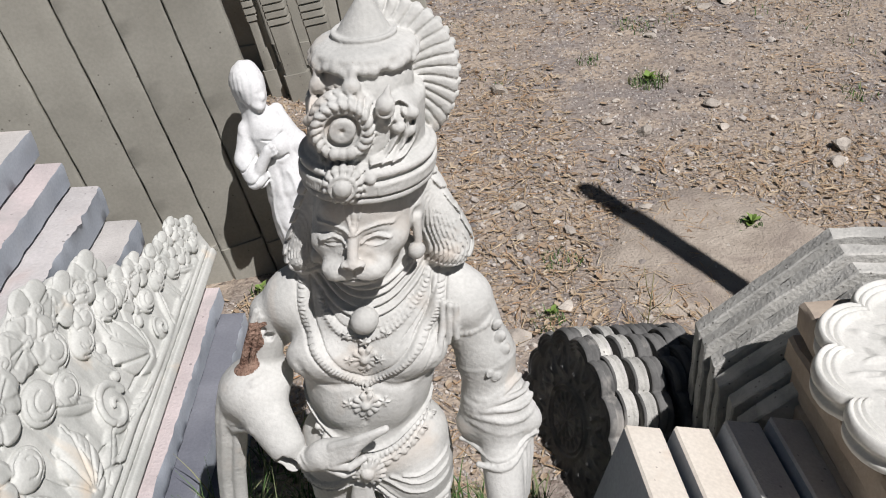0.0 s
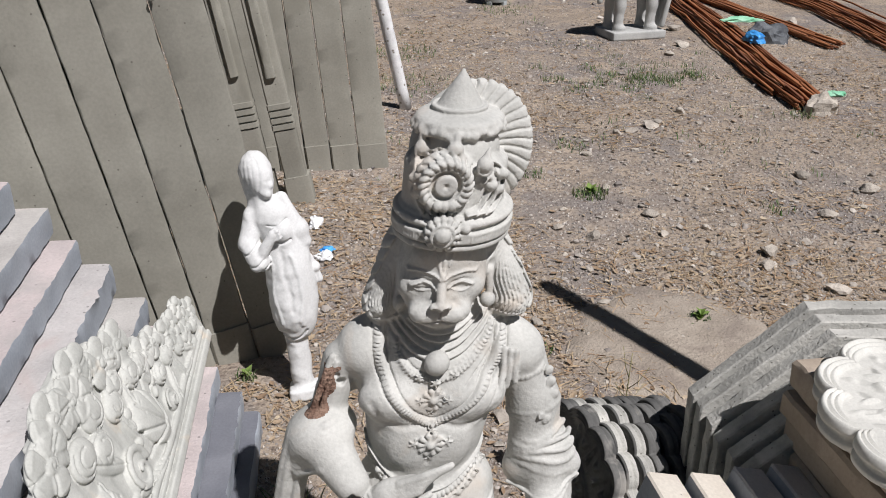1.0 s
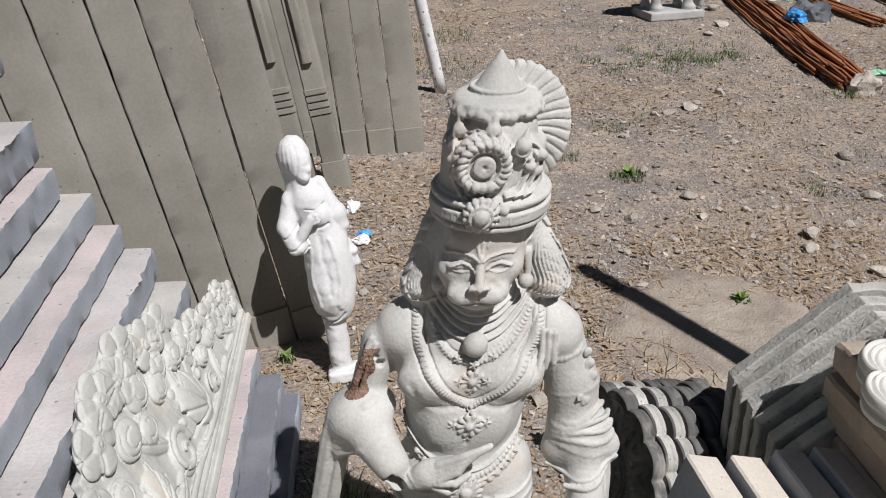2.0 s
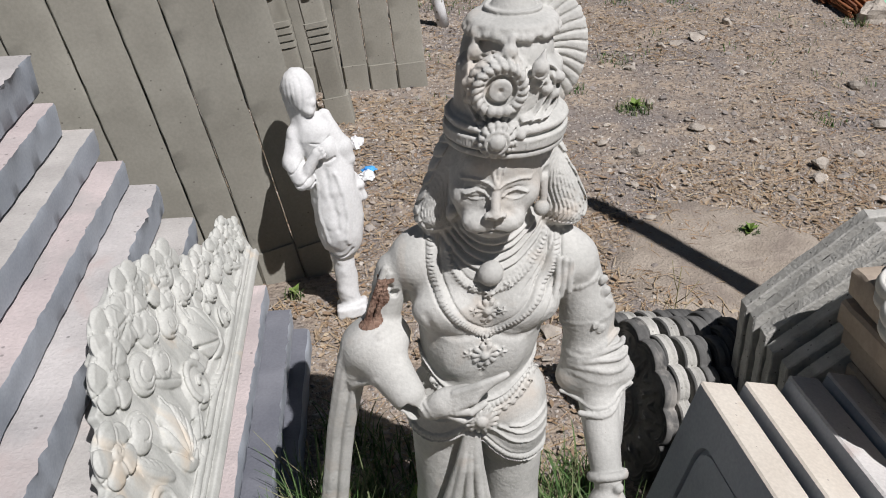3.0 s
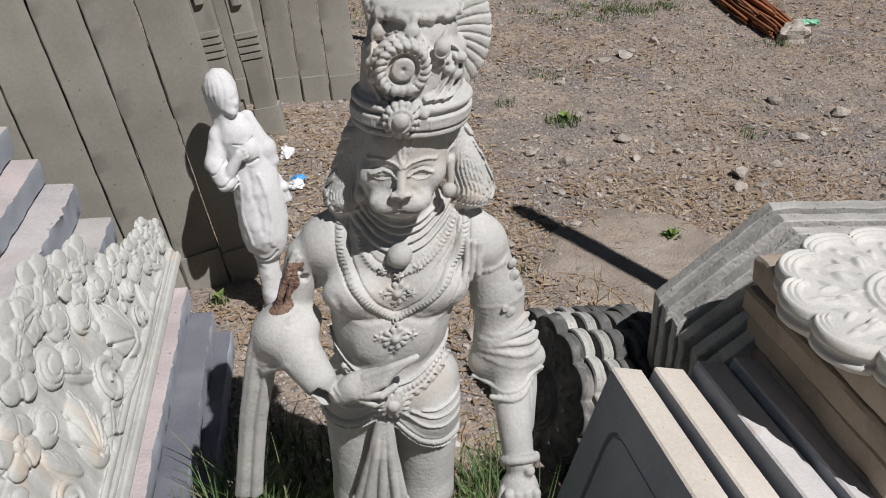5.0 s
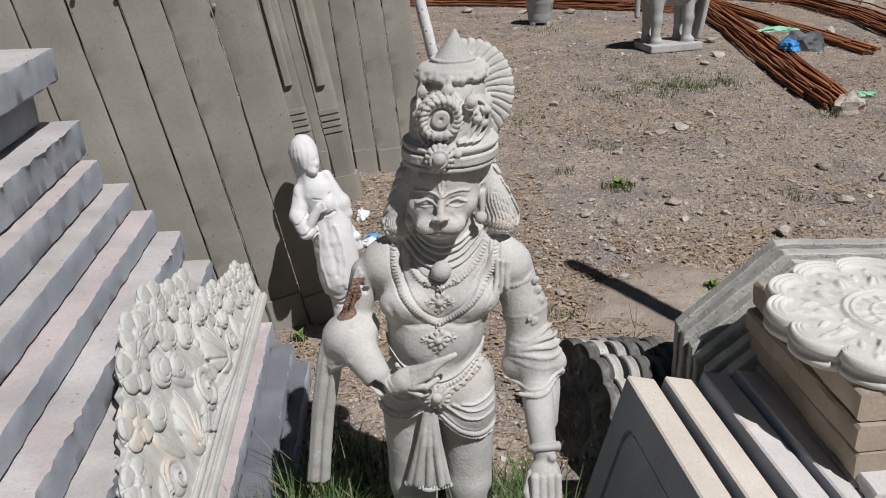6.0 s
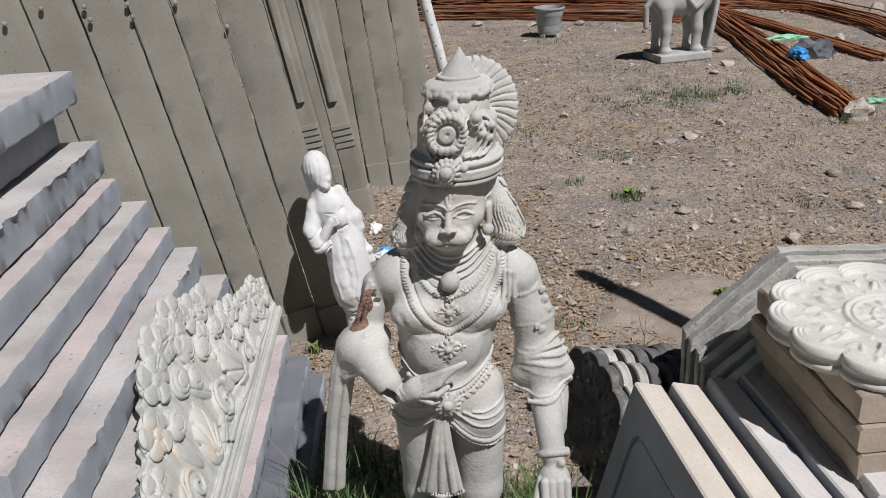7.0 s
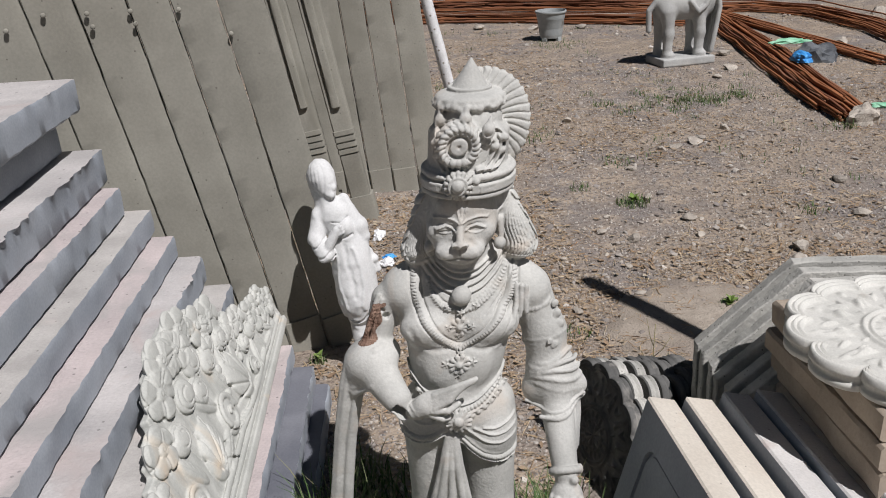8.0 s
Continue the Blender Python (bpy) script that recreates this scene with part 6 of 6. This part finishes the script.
rs = random.Random(77)
stones = [stone_template(i) for i in range(14)]
tiny = [(np.array([(1, 0, -0.3), (-0.5, 0.8, -0.3), (-0.6, -0.8, -0.3), (0.1, 0.1, 0.7), (0.5, -0.5, 0.35)]), [(0, 1, 3), (1, 2, 3), (2, 4, 3), (4, 0, 3), (0, 4, 2)])]


def rand_place(far):
    """Denser near the eye: distance drawn so that the picture is covered evenly."""
    y = 0.75 + (far - 0.75) * rs.random() ** 1.7
    half = 0.9 + 0.42 * y
    return rs.uniform(-0.25 - half * 0.55, 0.35 + half), y


pl = []
while len(pl) < 13000:
    x, y = rand_place(10.5)
    if not free(x, y):
        continue
    dens = 0.5 + 0.9 * nz(x, y, 8, 1.3) + (0.5 if 2.2 < y < 3.0 and x < 1.6 else 0)
    if rs.random() > dens:
        continue
    s = min(0.024, 0.0036 * (1 + rs.paretovariate(2.2) * 0.75)) * (1 + 0.06 * y)
    pl.append((rs.randrange(14), turned(rs.uniform(0, 6.28), s, rs.uniform(-0.5, 0.5), rs.uniform(0, 6)), np.array((x, y, ground_z(x, y) + s * 0.22))))
joined("pebbles", stones, pl, M_STONE, "grey and tan pebbles and chips strewn over the soil", "pebbles")

pl = []
while len(pl) < 62000:
    x, y = rand_place(7.0)
    if not free(x, y):
        continue
    s = rs.uniform(0.0025, 0.0062) * (1 + 0.08 * y)
    pl.append((0, turned(rs.uniform(0, 6.28), s, rs.uniform(-0.4, 0.4), rs.uniform(0, 6)), np.array((x, y, ground_z(x, y) + s * 0.2))))
joined("grit", tiny, pl, M_STONE, "fine grit and crumbs of soil", "grit")

# straw: thin bent slivers, thick in drifts
sliver = [(np.array([(-1, 0, 0), (-0.3, 0.02, 0.03), (0.4, -0.03, 0.04), (1, 0.02, 0.0), (-1, 0.035, 0.0), (-0.3, 0.06, 0.03), (0.4, 0.01, 0.04), (1, 0.05, 0.0), (0, 0.02, -0.02)]), [(0, 1, 5, 4), (1, 2, 6, 5), (2, 3, 7, 6), (0, 8, 1), (2, 8, 3), (4, 5, 8), (6, 7, 8)]),
          (np.array([(-1, 0, 0), (-0.2, 0.14, 0.05), (0.5, 0.16, 0.02), (1, 0.42, 0.0), (-1, 0.03, 0.0), (-0.2, 0.18, 0.05), (0.5, 0.20, 0.02), (1, 0.45, 0.0), (0, 0.1, -0.02)]), [(0, 1, 5, 4), (1, 2, 6, 5), (2, 3, 7, 6), (0, 8, 1), (2, 8, 3), (4, 5, 8), (6, 7, 8)])]


def straw_density(x, y):
    d = 0.18 + 0.9 * nz(x, y, 3, 0.9) + 0.35 * nz(x, y, 1, 3.5)
    if x < 0.45 and 1.9 < y < 3.9:
        d += 0.75
    if 0.7 < x < 1.8 and 2.4 < y < 3.0:
        d += 0.5
    if 4.2 < y < 6.6:
        d += 0.2
    return d


pl = []
while len(pl) < 15000:
    x, y = rand_place(9.5)
    if not free(x, y) or rs.random() > straw_density(x, y):
        continue
    s = rs.uniform(0.012, 0.042) * (1 + 0.05 * y)
    pl.append((rs.randrange(2), turned(rs.uniform(0, 6.28), s, rs.uniform(-0.18, 0.18), rs.uniform(0, 6)), np.array((x, y, ground_z(x, y) + 0.004 + rs.uniform(0, 0.008)))))
joined("straw", sliver, pl, M_STRAW, "dry straw and twigs strewn over the soil", "straw")

flake = [(np.array([(-1, 0, 0.1), (-0.3, 0.45, 0.22), (0.5, 0.38, 0.12), (1, 0, 0.2), (0.4, -0.42, 0.25), (-0.4, -0.4, 0.05), (0, 0, -0.05)]), [(0, 6, 1), (1, 6, 2), (2, 6, 3), (3, 6, 4), (4, 6, 5), (5, 6, 0)])]
pl = []
while len(pl) < 5200:
    x, y = rand_place(8.0)
    if not free(x, y) or rs.random() > straw_density(x, y) + 0.1:
        continue
    s = rs.uniform(0.006, 0.017) * (1 + 0.05 * y)
    pl.append((0, turned(rs.uniform(0, 6.28), s, rs.uniform(-0.6, 0.6), rs.uniform(0, 6)), np.array((x, y, ground_z(x, y) + s * 0.25 + 0.003))))
joined("leaf_litter", flake, pl, M_LEAFDRY, "brown dry leaf litter on the soil", "leaf litter")


# ---- single larger stones ----
bigs = [stone_template(400 + i, 2) for i in range(6)]
ROCKS = [(0.743, 3.15, 0.052), (0.616, 3.238, 0.03), (0.658, 2.852, 0.026), (1.364, 2.837, 0.045), (1.425, 4.634, 0.075), (1.30, 4.55, 0.05), (0.20, 3.60, 0.06), (1.05, 3.35, 0.045), (1.55, 2.62, 0.05), (1.42, 2.95, 0.06),
         (1.62, 3.05, 0.04), (1.18, 2.95, 0.028), (1.25, 3.2, 0.03), (0.34, 1.86, 0.06), (0.26, 1.80, 0.045), (0.44, 1.90, 0.04), (0.18, 1.92, 0.05), (0.32, 2.05, 0.035), (0.55, 1.98, 0.025), (1.85, 3.3, 0.05), (1.95, 3.8, 0.05),
         (0.75, 5.3, 0.05), (2.3, 6.7, 0.09), (3.62, 7.62, 0.10), (4.7, 9.2, 0.12), (0.95, 4.2, 0.035), (0.38, 2.45, 0.03), (0.22, 2.62, 0.035), (0.15, 2.3, 0.03), (2.1, 6.4, 0.06), (1.7, 4.9, 0.05), (0.4, 9.6, 0.08), (1.5, 9.3, 0.08), (0.98, 9.4, 0.07)]
ROCKS += [(1.042, 3.46, 0.036), (1.485, 4.705, 0.05), (1.205, 4.516, 0.04), (2.206, 3.602, 0.06), (0.932, 3.694, 0.034), (1.046, 3.157, 0.03), (1.736, 4.693, 0.03), (2.438, 7.324, 0.09)]
for i in range(70):
    ROCKS.append((rs.uniform(0.12, 2.3), 1.75 + 2.6 * rs.random() ** 1.4, rs.uniform(0.010, 0.026)))
for i, (x, y, s) in enumerate(ROCKS):
    v, f = bigs[i % 6]
    o = solo("rock", mesh_of("rock", v.tolist(), f, M_ROCK, False), "pale brown broken stone lying on the soil", "rock", "stones on the soil")
    o.matrix_world = pose(x, y, ground_z(x, y) + s * 0.2, rs.uniform(-8, 8), rs.uniform(-8, 8), rs.uniform(0, 360)) @ Matrix.Diagonal((s, s, s * 0.8, 1))


# ---- grass and weeds ----
def blades(name, spots, mat, label, seed):
    """spots: (x, y, radius, count, height). Bent tapering blades, each a loose strip."""
    r = random.Random(seed)
    V, F = [], []
    for x0, y0, rad, n, h in spots:
        for _ in range(n):
            a, d = r.uniform(0, 6.28), rad * math.sqrt(r.random())
            x, y = x0 + d * math.cos(a), y0 + d * math.sin(a)
            ln, w = h * r.uniform(0.45, 1.15), r.uniform(0.0014, 0.0032)
            yaw, bend = r.uniform(0, 6.28), r.uniform(0.25, 1.25)
            base = len(V)
            px, pz, ang = 0.0, ground_z(x, y) - 0.003, r.uniform(0.0, 0.35)
            for k in range(6):
                ww = w * (1 - (k / 5) ** 1.6) + 0.0002
                cx, cy = x + px * math.cos(yaw), y + px * math.sin(yaw)
                V += [(cx - ww * math.sin(yaw), cy + ww * math.cos(yaw), pz), (cx + ww * math.sin(yaw), cy - ww * math.cos(yaw), pz + 0.0004)]
                px += ln / 5 * math.sin(ang)
                pz += ln / 5 * math.cos(ang)
                ang += bend / 5 * (1 + k * 0.35)
            F += [(base + 2 * k, base + 2 * k + 1, base + 2 * k + 3, base + 2 * k + 2) for k in range(5)]
    return solo(name, mesh_of(name, V, F, mat), label, "grass", kind="stuff")


blades("grass", [(-0.42, 0.92, 0.09, 240, 0.32), (-0.38, 1.06, 0.09, 220, 0.30), (-0.44, 1.22, 0.06, 120, 0.24), (0.12, 0.96, 0.07, 120, 0.30), (-0.34, 0.86, 0.14, 260, 0.30), (-0.44, 1.0, 0.10, 160, 0.26), (0.02, 0.88, 0.10, 160, 0.28), (-0.30, 0.98, 0.16, 420, 0.22), (-0.36, 1.20, 0.12, 300, 0.15), (-0.28, 0.80, 0.16, 380, 0.22), (-0.12, 0.86, 0.10, 260, 0.15), (-0.40, 0.90, 0.08, 160, 0.16), (0.06, 0.95, 0.10, 220, 0.21), (0.10, 1.12, 0.09, 220, 0.21), (0.0, 1.25, 0.12, 220, 0.13),
                 (-0.22, 1.35, 0.14, 240, 0.12), (-0.38, 1.5, 0.08, 130, 0.10), (-0.05, 0.75, 0.12, 200, 0.14), (0.14, 1.32, 0.07, 90, 0.12)], M_GRASS, "green and yellowing grass round the statue's feet", 5)
tufts = [(0.841, 3.633, 0.09, 130, 0.05), (0.954, 2.448, 0.05, 60, 0.04), (0.33, 2.28, 0.07, 50, 0.04), (0.27, 1.98, 0.06, 40, 0.04), (-0.58, 2.17, 0.03, 30, 0.05), (0.62, 3.9, 0.06, 40, 0.04), (0.9, 4.35, 0.1, 60, 0.04), (0.45, 5.0, 0.2, 90, 0.05), (2.42, 4.8, 0.08, 40, 0.06),
         (1.65, 3.4, 0.1, 60, 0.04), (0.15, 5.6, 0.3, 200, 0.06), (0.1, 6.5, 0.25, 160, 0.06), (1.1, 8.3, 0.3, 130, 0.06)]
gr = random.Random(9)
for i in range(46):
    tufts.append((1.75 + gr.gauss(0, 0.30), 5.72 + gr.gauss(0, 0.20), 0.09, 26, 0.045))
for i in range(40):
    tufts.append((gr.uniform(-0.1, 3.0), gr.uniform(3.4, 9.5), 0.12, 14, 0.045))
blades("grass_tufts", tufts, M_GRASS, "small green grass tufts scattered in the yard", 6)


def weed(name, x, y, size, leaves, seed, label, z=0.0):
    """A low rosette of broad leaves, each one a folded blade."""
    r = random.Random(seed)
    root = thing(name, label, "weed", "weeds", at=(x, y, ground_z(x, y) + z))
    for i in range(leaves):
        L_, W_ = size * r.uniform(0.7, 1.2), size * r.uniform(0.22, 0.36)
        V, F = [], []
        for k in range(6):
            t = k / 5
            w = W_ * math.sin(math.pi * min(1, 0.08 + t * 0.92)) ** 0.8
            zz = size * (0.45 * t - 0.35 * t * t)
            V += [(L_ * t, -w, zz + 0.25 * w), (L_ * t, 0, zz), (L_ * t, w, zz + 0.25 * w)]
        for k in range(5):
            a = k * 3
            F += [(a, a + 3, a + 4, a + 1), (a + 1, a + 4, a + 5, a + 2)]
        o = part("leaf", mesh_of("leaf", V, F, M_WEED), root)
        o.matrix_local = pose(0, 0, 0.004 + r.uniform(0, size * 0.5), 0, r.uniform(-55, -5), r.uniform(0, 360))
    return root


weed("green_weed", 0.954, 2.448, 0.035, 12, 1, "small bright green weed on the soil")
weed("green_weed", 0.841, 3.633, 0.04, 12, 2, "small green weed on the soil")
weed("broadleaf_weed", -0.27, 1.06, 0.055, 9, 3, "broad-leaved green weed at the statue's foot", 0.06)
weed("broadleaf_weed", -0.33, 0.82, 0.055, 9, 4, "broad-leaved green weed at the statue's foot", 0.05)
weed("broadleaf_weed", -0.42, 1.0, 0.045, 8, 5, "broad-leaved green weed at the statue's foot", 0.05)
weed("broadleaf_weed", 0.08, 0.98, 0.045, 8, 6, "broad-leaved green weed at the statue's foot", 0.05)
weed("green_weed", -0.58, 2.17, 0.03, 9, 7, "small green weed at the foot of the boards")
weed("green_weed", 0.28, 2.02, 0.025, 8, 8, "small green weed among stones")

for i, (x, y) in enumerate(((-0.24, 0.92), (-0.36, 1.10), (-0.30, 0.72), (-0.18, 0.84), (-0.44, 1.14), (0.04, 0.90), (0.12, 1.05), (-0.22, 1.16), (-0.12, 0.80), (-0.40, 0.80))):
    weed("broadleaf_weed", x, y, 0.04 + 0.006 * (i % 4), 9, 20 + i, "broad-leaved green weed among grass at the statue's foot", 0.03 + 0.015 * (i % 4))

# thin branching stem standing behind the medallions
st = thing("dry_plant", "thin dry branching plant stem on the soil", "plant", at=(0.50, 1.83, 0.0))
part("stem", rod_mesh("stem", [(0, 0, 0), (0.006, 0, 0.07), (0.012, 0.01, 0.15), (0.016, 0.015, 0.26)], 0.0024, M_STEM, 5, 0.5), st)
for k, (z, dx, dy) in enumerate(((0.06, -0.05, 0.02), (0.09, 0.055, 0.03), (0.12, -0.045, -0.02), (0.15, 0.05, -0.01), (0.19, -0.02, 0.02))):
    part("twig", rod_mesh("twig", [(0.01, 0.005, z), (0.01 + dx * 0.5, dy * 0.5, z + 0.03), (0.01 + dx, dy, z + 0.05 + 0.01 * k)], 0.0014, M_STEM, 4, 0.5), st)
